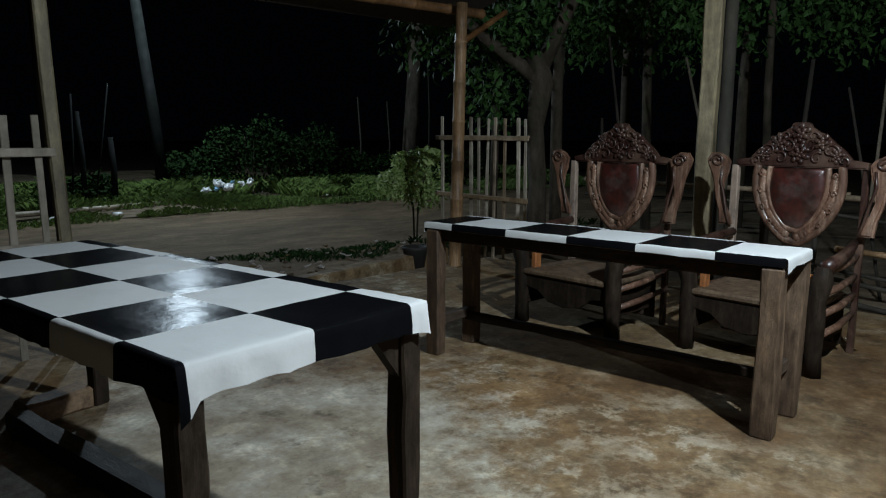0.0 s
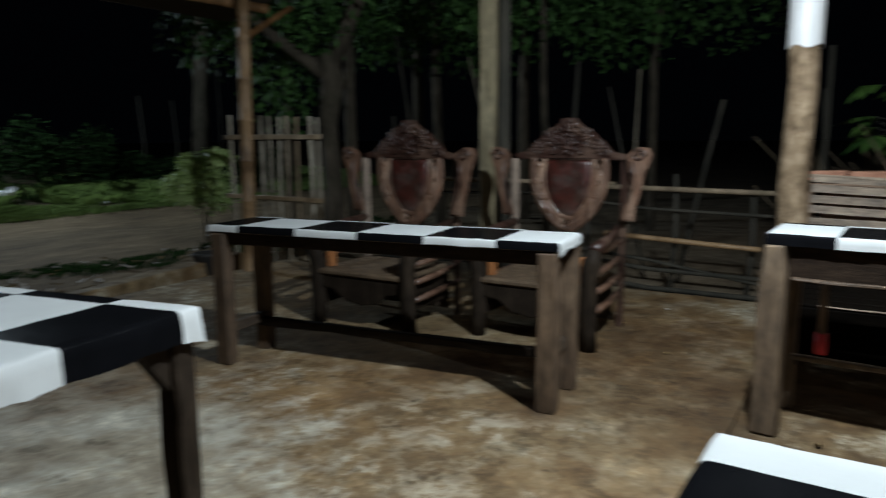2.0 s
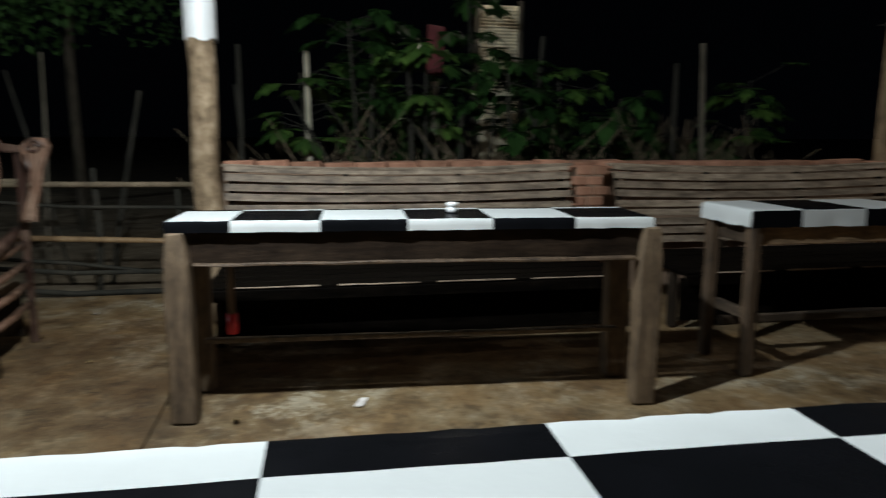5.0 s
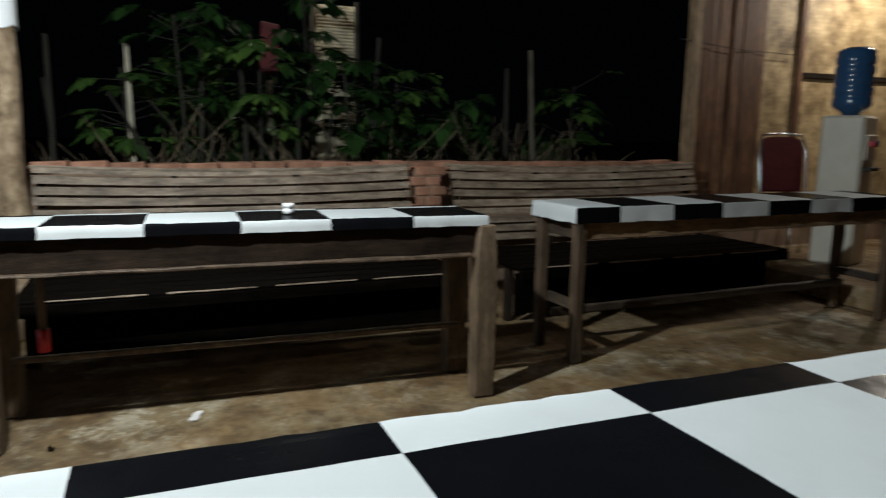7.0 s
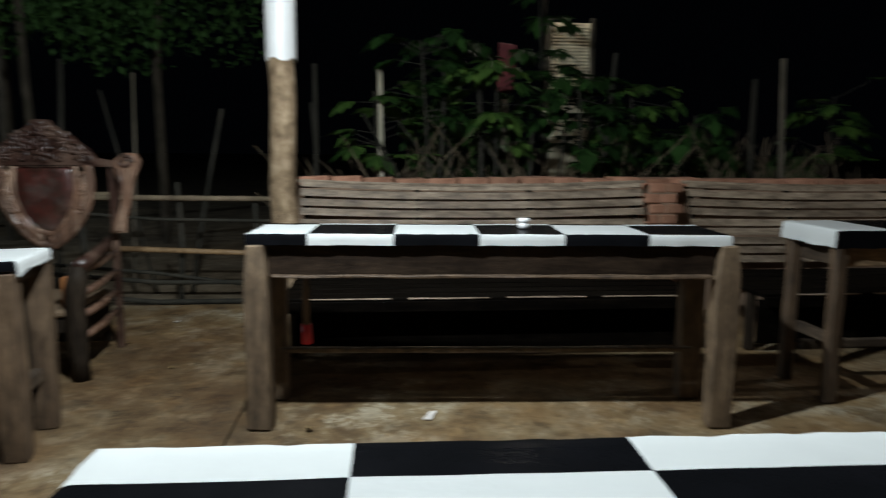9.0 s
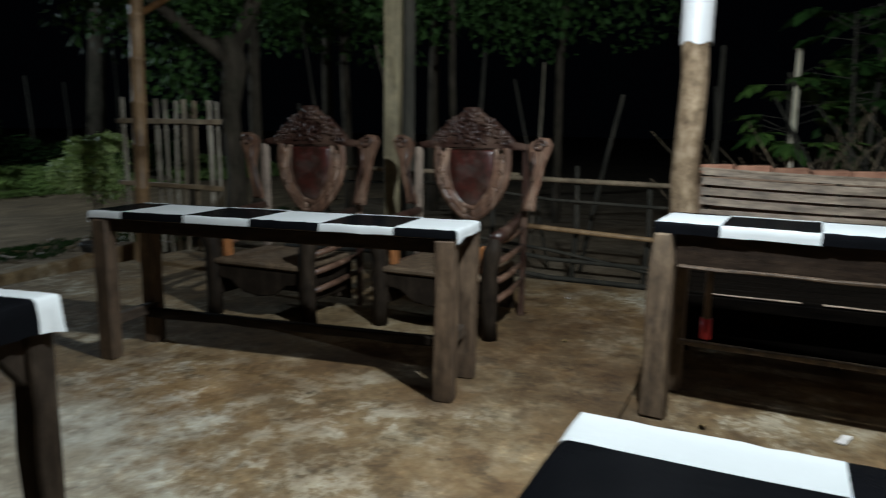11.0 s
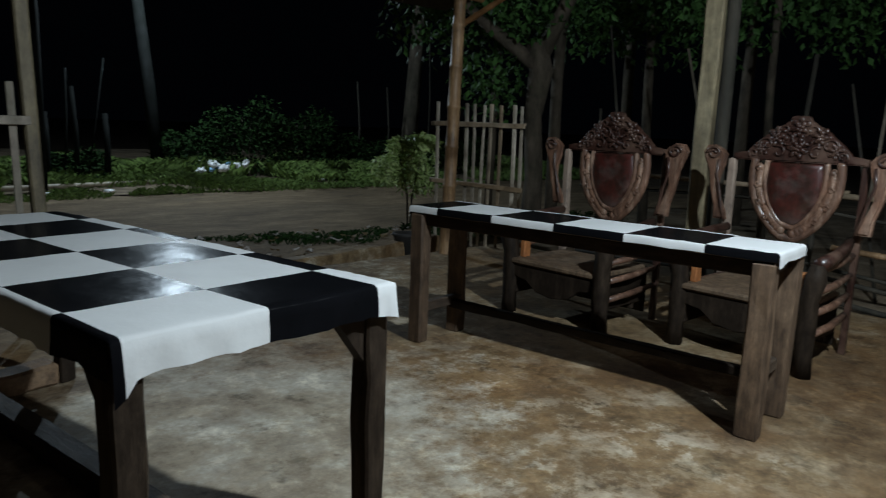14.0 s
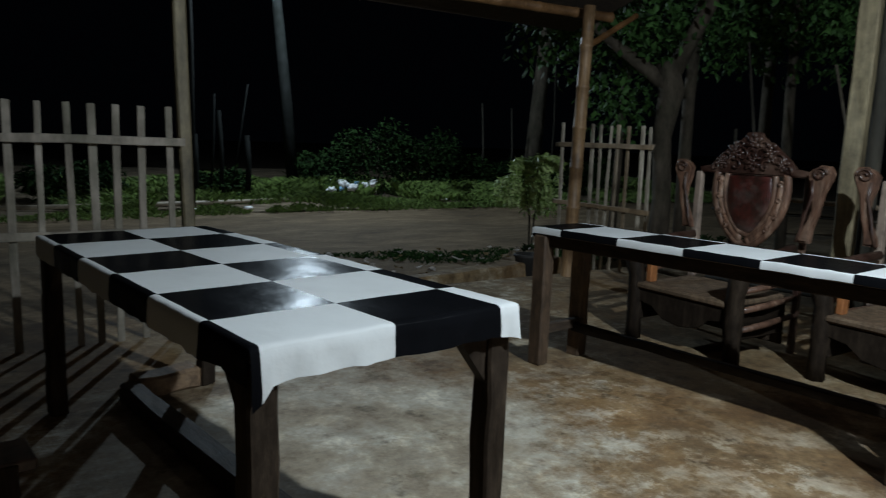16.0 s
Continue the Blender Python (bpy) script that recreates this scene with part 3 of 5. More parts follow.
lay_cloth(A, 0.75, "glossy black and white checked vinyl cloth hanging over a table", (-0.368, 0.42), (-0.76, 1.15), (0.0, 0.347, -0.508, 0.34), (0.085, 0.06, 0.086, 0.06), True,
          warp=out_of_square, tails=((-0.368, 0.6, 0.035), (0.42, 0.12, 0.05)))

# the table in front of the carved chairs
B = pose(2.849, 1.984, 0, 0, 0, 8.3)
# The long foot rail takes dark wood for the shade under the top.
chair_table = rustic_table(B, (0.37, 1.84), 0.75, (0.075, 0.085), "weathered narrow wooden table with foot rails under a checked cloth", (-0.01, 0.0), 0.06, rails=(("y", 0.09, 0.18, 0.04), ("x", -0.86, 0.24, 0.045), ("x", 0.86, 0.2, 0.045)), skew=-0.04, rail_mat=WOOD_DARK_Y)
# Added board, blocking lamplight that would reach the floor behind the leg.
part("end_board", box((0.19, 0.024, 0.6), pose(0.06, -0.84, 0.38), 0.005, rough=0.004, cuts=5), WOOD_DARK_Z, chair_table, "dark upright board added at the table end to stop lamplight")
lay_cloth(B, 0.75, "black and white checked vinyl cloth on a narrow table", (-0.19, 0.195), (-0.925, 0.93), (-0.185, 0.347, -0.65, 0.347), (0.035, 0.03, 0.045, 0.06), False, tails=((-0.19, 0.35, 0.05),), skew=-0.04)

# the long table in front of the slatted benches
C = pose(3.195, -0.69, 0, 0, 0, -3.3)
long_table = rustic_table(C @ pose(0, -0.033, 0), (0.4, 1.94), 0.815, (0.085, 0.1), "long rough-hewn wooden table with round-topped legs and a foot rail", (-0.02, -0.045), 0.13, rails=(("y", -0.005, 0.283, 0.035),), taper=0.35, leg_mat=WOOD_LEG, rail_mat=WOOD_LEG)
for piece in long_table.children:
    if piece.name.startswith("foot_rail"):
        for q in piece.data.vertices:
            q.co.z = 0.283 + (q.co.z - 0.283) * 0.45
part("ledge", box((0.035, 1.8, 0.012), pose(-0.2, 0, 0.647), 0.003, rough=0.003, cuts=12), WOOD_GREY_Z, long_table, "thin worn batten under the apron")
lay_cloth(C, 0.815, "black and white checked vinyl cloth on a long table", (-0.2, 0.2), (-1.005, 0.97), (-0.195, 0.347, 0.7225, 0.347), (0.045, 0.03, 0.03, 0.03), True)

# the table that the walk passes over
E_TABLE = pose(0.674, -0.75, 0, 0, 0, -1.1)
rustic_table(E_TABLE, (0.66, 1.66), 0.8, (0.07, 0.07), "wooden table under a checked vinyl cloth", (0.01, 0.01))
lay_cloth(E_TABLE, 0.8, "smooth black and white checked vinyl cloth", (-0.35, 0.35), (-0.87, 0.85), (0.25, 0.347, 0.539, 0.345), (0.06, 0.06, 0.06, 0.02), True)

# the table by the house
D = pose(3.385, -3.52, 0, 0, 0, 1)
rustic_table(D, (0.4, 2.45), 0.81, (0.055, 0.06), "light wooden table under a checked cloth beside the house", (0.0, 0.0), 0.13, rails=(("x", 1.15, 0.28, 0.04), ("x", -1.15, 0.28, 0.04), ("y", 0.1, 0.2, 0.04)), apron_mat=WOOD_PLANK_Y)
lay_cloth(D, 0.81, "black and white checked cloth stretched over a table edge", (-0.21, 0.21), (-1.24, 1.24), (-0.211, 0.43, 1.326, 0.347), (0.085, 0.05, 0.05, 0.084), False)


# ---- carved chairs ----
def scroll(side):
    """The S-shaped wing at a side of the chair back, rolled at the top."""
    c = []
    for k in range(15):
        a = math.radians(-60 + k * 26)
        c.append((0.445 + (0.048 - 0.0008 * k) * math.cos(a), 1.07 + 0.05 * math.sin(a)))
    out = [(0.485, 1.035), (0.497, 1.08), (0.475, 1.12), (0.43, 1.125), (0.385, 1.1), (0.36, 1.07), (0.372, 1.0), (0.392, 0.94), (0.398, 0.87), (0.378, 0.8), (0.345, 0.73), (0.335, 0.68), (0.405, 0.68), (0.412, 0.76), (0.436, 0.84), (0.447, 0.91), (0.455, 0.96), (0.47, 1.0)]
    return [(side * x * 1.07, z) for x, z in out]


def shield(w, top, bottom, n=20, sharp=2.3):
    pts = []
    for k in range(n + 1):
        f = k / n
        pts.append((w * (1 - f**sharp) ** 0.78 * (0.94 + 0.06 * math.sin(f * 3)) + 0.02 * f, top + (bottom - top) * f))
    return pts + [(-x, z) for x, z in reversed(pts[:-1])]


def domed(outline, depth, y, centre_push):
    """A convex carved panel: rings shrink to the middle and come forward."""
    bm = bmesh.new()
    cx = sum(p[0] for p in outline) / len(outline)
    cz = sum(p[1] for p in outline) / len(outline)
    rings = []
    for f, push in ((1.0, depth), (1.0, 0.0), (0.94, -0.008), (0.8, -centre_push * 0.7), (0.5, -centre_push), (0.2, -centre_push * 1.05)):
        rings.append([bm.verts.new((cx + (x - cx) * f, y + push, cz + (z - cz) * f)) for x, z in outline])
    for r, s in zip(rings, rings[1:]):
        for k in range(len(r)):
            bm.faces.new((r[k], r[(k + 1) % len(r)], s[(k + 1) % len(r)], s[k]))
    bm.faces.new(rings[0]), bm.faces.new(rings[-1])
    return bm


def lump(bm, place, size, turn=0.0):
    m = pose(*place, 0, turn, 0) @ Matrix.Diagonal((*size, 1))
    bmesh.ops.create_icosphere(bm, subdivisions=1, radius=1.0, matrix=m)


def carved_chair(m, label):
    ch = thing("carved_armchair", m, label, "chair", "carved armchairs behind the table")
    yb = 0.31
    # crest rail, scalloped crest and roses
    part("crest_rail", plate([(-0.36, 1.045), (0.36, 1.045), (0.365, 1.08), (0.3, 1.092), (-0.3, 1.092), (-0.365, 1.08)], 0.045, 0.008), CARVED, ch, at=pose(0, yb, 0))
    rim = []
    for k in range(61):
        x = 0.29 - 0.58 * k / 60
        f = abs(x) / 0.29
        rim.append((x, 1.085 + 0.2 * (1 - f ** 1.5) ** 0.95 + 0.011 * abs(math.sin(f * 9.5)) * (1 - f * 0.6) + (0.016 if f < 0.2 else 0.0)))
    crest = part("crest", plate([(-0.29, 1.07), (0.29, 1.07)] + rim, 0.036, 0.006), CARVED, ch, "pierced crest carved with roses", at=pose(0, yb - 0.004, 0))
    bm = bmesh.new()
    for cx, cz, r in ((0, 1.235, 0.048), (-0.115, 1.185, 0.043), (0.115, 1.185, 0.043), (-0.2, 1.115, 0.034), (0.2, 1.115, 0.034), (0, 1.125, 0.045)):
        for ring_r, petals, size, out in ((r, 7, 0.46, -0.002), (r * 0.6, 5, 0.4, 0.004), (r * 0.28, 4, 0.3, 0.008)):
            for k in range(petals):
                a = k * 2 * math.pi / petals + cx * 5 + ring_r * 30
                lump(bm, (cx + ring_r * math.cos(a), -0.022 - out, cz + ring_r * math.sin(a)), (r * size * 1.1, 0.0065, r * size * 0.85), -math.degrees(a))
    for s in (-1, 1):
        for x, z, turn, big in ((0.062, 1.165, 0.4, 0.05), (0.17, 1.14, -0.5, 0.048), (0.24, 1.085, -0.8, 0.03), (0.075, 1.225, -0.3, 0.03), (0.1, 1.1, 0.9, 0.038)):
            curl = [(s * (x + big * (1 - k / 16) * math.cos(turn + k * 0.5)), -0.022 - 0.001 * k, z + big * (1 - k / 16) * math.sin(turn + k * 0.5)) for k in range(13)]
            tube(curl, [0.008 - 0.0004 * k for k in range(13)], 6, bm)
    part("rose_carving", bm, CARVED, crest, smooth=True)["kind"] = "stuff"
    # shield: an outer band and an inner frame, joined by scrolls with gaps between, round the panel
    outer, mid, inner = shield(0.272, 1.055, 0.575, 28), shield(0.222, 1.055, 0.625, 28), shield(0.188, 1.05, 0.65, 28)
    def band(big, small, depth, crown):
        bm = bmesh.new()
        cols = []
        for (x, z), (p, q) in zip(big, small):
            mx, mz = (x + p) / 2, (z + q) / 2
            cols.append([bm.verts.new(c) for c in ((x, depth, z), (x, -depth * 0.3, z), (mx, -depth - crown, mz), (p, -depth * 0.3, q), (p, depth, q))])
        for c, d in zip(cols, cols[1:]):
            for k in range(5):
                bm.faces.new((c[k], c[(k + 1) % 5], d[(k + 1) % 5], d[k]))
        bm.faces.new(cols[0]), bm.faces.new(cols[-1])
        return bm
    sh = part("shield", band(outer, mid, 0.014, 0.003), CARVED_WORN, ch, "shield-shaped pierced and carved back splat", True, at=pose(0, yb - 0.012, 0))
    part("inner_frame", band(inner, shield(0.148, 1.045, 0.69, 28), 0.014, 0.007), CARVED_WORN, sh, "worn rounded frame round the panel", True)
    part("panel", domed(shield(0.154, 1.04, 0.685, 20, 3.0), 0.02, -0.006, 0.024), MEDALLION, sh, "dark red lacquered panel of the chair back", smooth=True)
    bm = bmesh.new()
    for k in range(3, 54):
        (x, z), (p, q) = mid[min(k, 56)], inner[min(k, 56)]
        if k % 7 in (0, 1, 2, 4, 5, 6) or 22 <= k <= 34:
            lump(bm, ((x + p) / 2, -0.004, (z + q) / 2), (0.03, 0.012, 0.022 if not 22 <= k <= 34 else 0.034), 25 * k)
    for s in (-1, 1):
        for z, x, r in ((1.0, 0.205, 0.014), (0.9, 0.203, 0.015), (0.8, 0.186, 0.015), (0.715, 0.137, 0.014)):
            tube([(s * (x + r * (1 - k / 14) * math.cos(k * 0.6)), -0.016, z + r * 1.5 * (1 - k / 14) * math.sin(k * 0.6)) for k in range(12)], [0.006] * 12, 5, bm)
    part("scrollwork", bm, CARVED_WORN, sh, smooth=True)["kind"] = "stuff"
    for s in (-1, 1):
        wing = part("wing", plate(scroll(s), 0.05, 0.012), CARVED_WORN, ch, "worn S-shaped wing with a rolled top", at=pose(0, yb - 0.05, 0))
        bm = bmesh.new()
        spiral = [(s * (0.46 + (0.042 - 0.0016 * k) * math.cos(k * 0.5)), -0.03, 1.075 + (0.04 - 0.0016 * k) * math.sin(k * 0.5)) for k in range(20)]
        tube(spiral, 0.008, 6, bm)
        tube([(s * x, -0.028, z) for x, z in ((0.42, 1.04), (0.43, 0.95), (0.405, 0.86), (0.385, 0.76), (0.36, 0.68))], 0.009, 6, bm)
        part("carving", bm, CARVED, wing, smooth=True)
        if s < 0:
            part("back_post", box((0.045, 0.04, 1.05), pose(-0.372, yb, 0.525), 0.005, rough=0.003, cuts=4), POST_PALE, ch, "pale unvarnished back post")
        else:
            part("back_post", box((0.035, 0.04, 1.05), pose(0.35, yb + 0.02, 0.525), 0.005, rough=0.003, cuts=4), CARVED, ch)
        arm = [(s * 0.34, yb - 0.06, 0.64), (s * 0.37, 0.08, 0.62), (s * 0.385, -0.12, 0.6), (s * 0.38, -0.29, 0.58)]
        part("armrest", tube(arm, [0.026, 0.03, 0.032, 0.034], 10), CARVED, ch, smooth=True)
        post = [(s * 0.35, -0.26, 0.0), (s * 0.348, -0.262, 0.12), (s * 0.34, -0.26, 0.26), (s * 0.345, -0.265, 0.4), (s * 0.365, -0.275, 0.5), (s * 0.37, -0.275, 0.58)]
        # Dark wood painting in the shade below the seat, as on the apron.
        part("front_leg", tube(post, [0.05, 0.045, 0.058, 0.05, 0.058, 0.04], 6), WOOD_DARK_Z, ch, smooth=True)
        part("arm_block", box((0.035, 0.06, 0.15), pose(s * 0.285, -0.2, 0.44), 0.004), WOOD_ORANGE, ch, "fresh orange timber block")
        for k in range(4):
            z = 0.2 + 0.11 * k
            part("side_slat", tube([(s * 0.345, -0.24, z), (s * 0.37, 0.0, z + 0.02), (s * 0.345, yb, z + 0.03)], [0.017, 0.02, 0.017], 8), CARVED_WORN, ch, smooth=True)
    part("seat", box((0.64, 0.56, 0.04), pose(0, -0.02, 0.345), 0.012), WOOD_LEG, ch, "bare worn plank seat")
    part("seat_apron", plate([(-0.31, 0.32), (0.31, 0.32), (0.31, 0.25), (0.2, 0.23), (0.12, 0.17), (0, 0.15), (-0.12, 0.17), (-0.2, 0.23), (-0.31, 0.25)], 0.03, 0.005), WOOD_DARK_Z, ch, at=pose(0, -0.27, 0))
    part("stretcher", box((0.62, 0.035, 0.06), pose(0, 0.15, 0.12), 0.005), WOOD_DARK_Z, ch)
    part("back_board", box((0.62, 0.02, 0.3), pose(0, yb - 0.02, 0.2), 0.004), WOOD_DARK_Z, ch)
    # Boards added to shut lamplight out from under the seat.
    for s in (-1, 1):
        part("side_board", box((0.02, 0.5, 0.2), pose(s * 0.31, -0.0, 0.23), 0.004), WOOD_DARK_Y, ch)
    return ch


carved_chair(pose(3.74, 2.64, 0, 0, 0, -89), "dark red carved armchair with a shield back beside the road fence")
carved_chair(pose(4.0, 1.6, 0, 0, 0, -89), "dark red carved armchair with a shield back and rose crest")


# ---- posts, roof ----
def post(name, m, bm, mat, label, smooth=False):
    return solo(name, bm, mat, label, "post", m, "porch posts", smooth=smooth)


post("bamboo_post", pose(4.5, 4.72, -0.1), bamboo_rod((0, 0, 0), (0.12, 0.05, 2.5), 0.062, 0.36, 14), BAMBOO, "thick brown bamboo porch post beside the fence", True)
timber = thing("timber_post", pose(4.62, 2.33, -0.05, 0, 0, 12), "pale squared timber post behind the carved chairs", "post", "porch posts")
part("post", box((0.1, 0.11, 3.1), pose(0, 0.015, 1.55), 0.01, rough=0.006, cuts=8), WOOD_PALE, timber)
part("rough_trunk", tube([(0.1, -0.07, 0), (0.11, -0.07, 1.2), (0.1, -0.07, 2.9)], [0.05, 0.045, 0.042], 10), TWIG_DARK, timber, "rough dark trunk tied behind the post", True)
round_post = thing("round_post", pose(4.66, 0.345, 0), "peeled round wooden post with a white sheet wrapped round its top", "post", "porch posts")
part("trunk", tube([(0.02 * math.sin(k), 0.012 * math.cos(k * 2), 0.3 * k) for k in range(10)], [0.088, 0.085, 0.088, 0.082, 0.08, 0.078, 0.078, 0.075, 0.073, 0.07], 14), PEELED, round_post, smooth=True)
wrap = bmesh.new()
n = 20
rows = [[wrap.verts.new((0.092 * math.cos(2 * math.pi * k / n), 0.092 * math.sin(2 * math.pi * k / n), z + (0.012 * math.sin(5 * k) if z < 1.7 else 0))) for k in range(n)] for z in (1.68, 2.0, 2.3, 2.6)]
for r, s in zip(rows, rows[1:]):
    for k in range(n):
        wrap.faces.new((r[k], r[(k + 1) % n], s[(k + 1) % n], s[k]))
part("sheet", wrap, SHEET_WHITE, round_post, "white plastic sheet wrapped round the post", True)

roof = thing("porch_roof", Matrix(), "thatched porch roof on bamboo beams", "roof", kind="structure")
part("eave_beam", bamboo_rod((5.05, 4.92, 2.37), (-1.5, 5.42, 2.4), 0.045, 0.4), BAMBOO, roof, smooth=True)
part("thatch", box((7.0, 7.2, 0.09), pose(1.7, 2.1, 3.24, -14, 0, 0), 0.01, rough=0.01, cuts=30), THATCH, roof)
part("thatch", box((7.0, 7.6, 0.09), pose(1.7, -4.98, 3.14, 13, 0, 0), 0.01), THATCH, roof)
for k in range(9):
    x = -1.2 + 0.75 * k
    part("rafter", bamboo_rod((x, 5.6, 2.36), (x, -1.2, 4.0), 0.025, 0.6, 6), TWIG_DARK, roof)
rnd = random.Random(3)
fringe = bmesh.new()
for k in range(260):
    x = rnd.uniform(-1.6, 5.15)
    tube([(x, 5.58, 2.42), (x + rnd.uniform(-0.03, 0.03), 5.62, 2.38 - rnd.uniform(0, 0.06))], [0.006, 0.002], 4, fringe)
part("fringe", fringe, THATCH, roof, "ragged thatch ends along the eave")["kind"] = "stuff"
part("bracket", bamboo_rod((4.62, 4.78, 2.05), (5.35, 4.9, 2.42), 0.03, 0.3, 8), BAMBOO, roof)

bulb = thing("porch_lamp", pose(*PORCH), "lit bare bulb hanging from the porch roof", "lamp")
part("bulb", lathe([(0.012, 0), (0.02, -0.02), (0.032, -0.05), (0.03, -0.075), (0.01, -0.09)], 14), BULB, bulb, "glowing white bulb", True)
part("socket", lathe([(0.018, 0.05), (0.02, 0.0), (0.014, -0.004)], 12), POT, bulb, smooth=True)
part("cord", tube([(0, 0, 0.05), (0.004, 0, 0.6), (0, 0, 1.22)], 0.004, 6), POT, bulb)


# ---- fences ----
def picket_fence(m, places, rails, label, mat=None):
    """Uneven split-bamboo pickets, given as place along the fence and height, on two lashed rails."""
    f = thing("picket_fence", m, label, "fence", "bamboo fences")
    r = random.Random(len(places))
    for k, (x, h) in enumerate(places):
        lean = r.uniform(-0.03, 0.03)
        bm = box((r.uniform(0.03, 0.042), 0.014, h + 0.05), pose(x - lean / 2, 0.02 * (k % 2), h / 2 - 0.025, 0, math.degrees(lean) * 0.7, 0), 0.003, rough=0.003, cuts=4)
        part("picket", bm, mat or BAMBOO_OLD, f)
    low, high = min(places)[0], max(places)[0]
    for z, y in rails:
        part("rail", box((high - low + 0.16, 0.018, 0.045), pose((low + high) / 2, y, z, 0, 0, 0), 0.004, rough=0.005, cuts=9), mat or BAMBOO_OLD, f)
    return f


picket_fence(pose(1.0, 4.22, 0), [(-0.83, 1.32), (-0.69, 1.32), (-0.56, 1.32), (-0.44, 1.32), (-0.32, 1.32), (-0.19, 1.32), (-0.05, 1.32), (-1.02, 1.34), (-1.21, 1.32), (-1.40, 1.34), (-1.59, 1.32), (-1.78, 1.34)], ((1.13, -0.03), (0.62, -0.03)), "grey bamboo picket fence along the road, street side", mat=BAMBOO_DIM)
picket_fence(pose(5.1, 5.6, 0, 0, 0, -90), [(0.05, 1.41), (0.46, 1.40), (0.59, 1.39), (0.71, 1.38), (0.82, 1.39), (0.93, 1.38), (1.12, 1.38), (1.19, 1.37)], ((1.19, -0.02), (0.60, -0.02)), "pale bamboo picket fence beside the bamboo post")
post("fence_post", pose(1.09, 4.27, -0.1), box((0.07, 0.07, 3.0), pose(-0.05, 0, 1.5, 0, -1.5, 0), 0.01, rough=0.005, cuts=8), WOOD_OLIVE, "tall squared pale post at the end of the fence")

twig = thing("twig_fence", pose(5.5, 0, -0.05), "low fence of bamboo poles and twigs between porch and garden", "fence")
part("pole", bamboo_rod((-0.02, 1.75, 0.47), (-0.05, 0.6, 0.43), 0.022, 0.28), BAMBOO, twig, "yellow bamboo pole", True)
part("pole", bamboo_rod((0, 1.9, 0.84), (-0.02, 0.4, 0.83), 0.022, 0.35), TWIG_DRY, twig, smooth=True)
part("pole", bamboo_rod((0.02, 4.0, 0.86), (0.02, 1.7, 0.86), 0.022, 0.35), TWIG_DRY, twig, smooth=True)
for z0, z1, r in ((0.72, 0.66, 0.013), (0.25, 0.2, 0.018), (0.1, 0.06, 0.02), (0.32, 0.12, 0.014)):
    part("branch", tube([(0.03, 4.0, z0), (0.05, 2.4, z0 + 0.04), (0.0, 1.4, z0 - 0.04), (0.02, 0.3, z1)], r, 7), TWIG_DARK, twig, smooth=True)
for y, h in ((1.95, 0.9), (1.25, 0.95), (0.7, 0.85), (2.8, 1.0), (3.6, 1.1)):
    part("stake", tube([(0.03, y, -0.1), (0.05, y - 0.03, h * 0.5), (0.02, y - 0.02 + (0.22 if h > 1.2 else 0) * -1, h)], [0.022, 0.02, 0.014], 7), TWIG_DARK, twig, smooth=True)


# ---- benches and brick wall ----
def slatted_bench(m, length, label):
    b = thing("slatted_bench", m, label, "bench", "slatted benches by the wall")
    for k in range(9):
        f = k / 8
        z, x = 0.43 + 0.47 * f, 0.06 + 0.2 * f
        pts = []
        bm = bmesh.new()
        seg = 10
        ring = []
        for i in range(seg + 1):
            y = -length / 2 + length * i / seg
            bow = 0.03 * (abs(y) / (length / 2)) ** 2 * (1 if f > 0.5 else 0.4)
            ring.append([bm.verts.new((x + dx - bow, y, z + dz + bow * (0.5 + 0.5 * f) + 0.003 * noise.noise((y * 3, k * 5.0, 0)))) for dx, dz in ((-0.014, -0.022), (-0.005, 0.024), (0.012, 0.022), (0.004, -0.024))])
        for r, s in zip(ring, ring[1:]):
            for q in range(4):
                bm.faces.new((r[q], r[(q + 1) % 4], s[(q + 1) % 4], s[q]))
        bm.faces.new(ring[0]), bm.faces.new(ring[-1])
        part("back_slat", bm, SLAT, b)
    rail = box((0.05, length + 0.06, 0.022), pose(0.275, 0, 0.905), 0.005, rough=0.003, cuts=12)
    for q in rail.verts:
        q.co.z += 0.035 * (q.co.y / (length / 2)) ** 2
        q.co.x -= 0.03 * (q.co.y / (length / 2)) ** 2
    part("top_rail", rail, SLAT, b)
    for k in range(6):
        # Seat coloured near black in place of shade behind the table.
        part("seat_slat", box((0.115, length, 0.022), pose(-0.74 + 0.135 * k, 0, 0.36), 0.004, rough=0.002, cuts=6), WOOD_SHADE, b)
    for y in (-length / 2 + 0.04, -length / 6, length / 6, length / 2 - 0.04):
        part("frame", box((0.045, 0.04, 0.52), pose(0.18, y, 0.64, 0, 22, 0), 0.004), WOOD_DARK_Z, b)
        part("leg", box((0.05, 0.05, 0.35), pose(-0.6, y, 0.175), 0.005), WOOD_DARK_Z, b)
        part("leg", box((0.05, 0.05, 0.42), pose(0.04, y, 0.21), 0.005), WOOD_DARK_Z, b)
    part("front_rail", box((0.03, length, 0.06), pose(-0.8, 0, 0.325), 0.004), WOOD_SHADE, b)
    # Dark panel added where there is only shade under the seat.
    part("skirt", box((0.02, length - 0.1, 0.26), pose(-0.66, 0, 0.18), 0.004), WOOD_SHADE, b)
    for k in range(4):
        part("worn_edge", box((0.014, length * 0.19, 0.008), pose(-0.81, length * (-0.345 + 0.23 * k), 0.368), 0.003, rough=0.002, cuts=4), SLAT, b)
    return b


slatted_bench(pose(4.68, -0.88, 0), 2.3, "grey slatted wooden bench with a bowed back against the wall")
slatted_bench(pose(4.68, -3.48, 0, 0, 0, 1), 2.25, "worn slatted wooden bench beside the house wall")

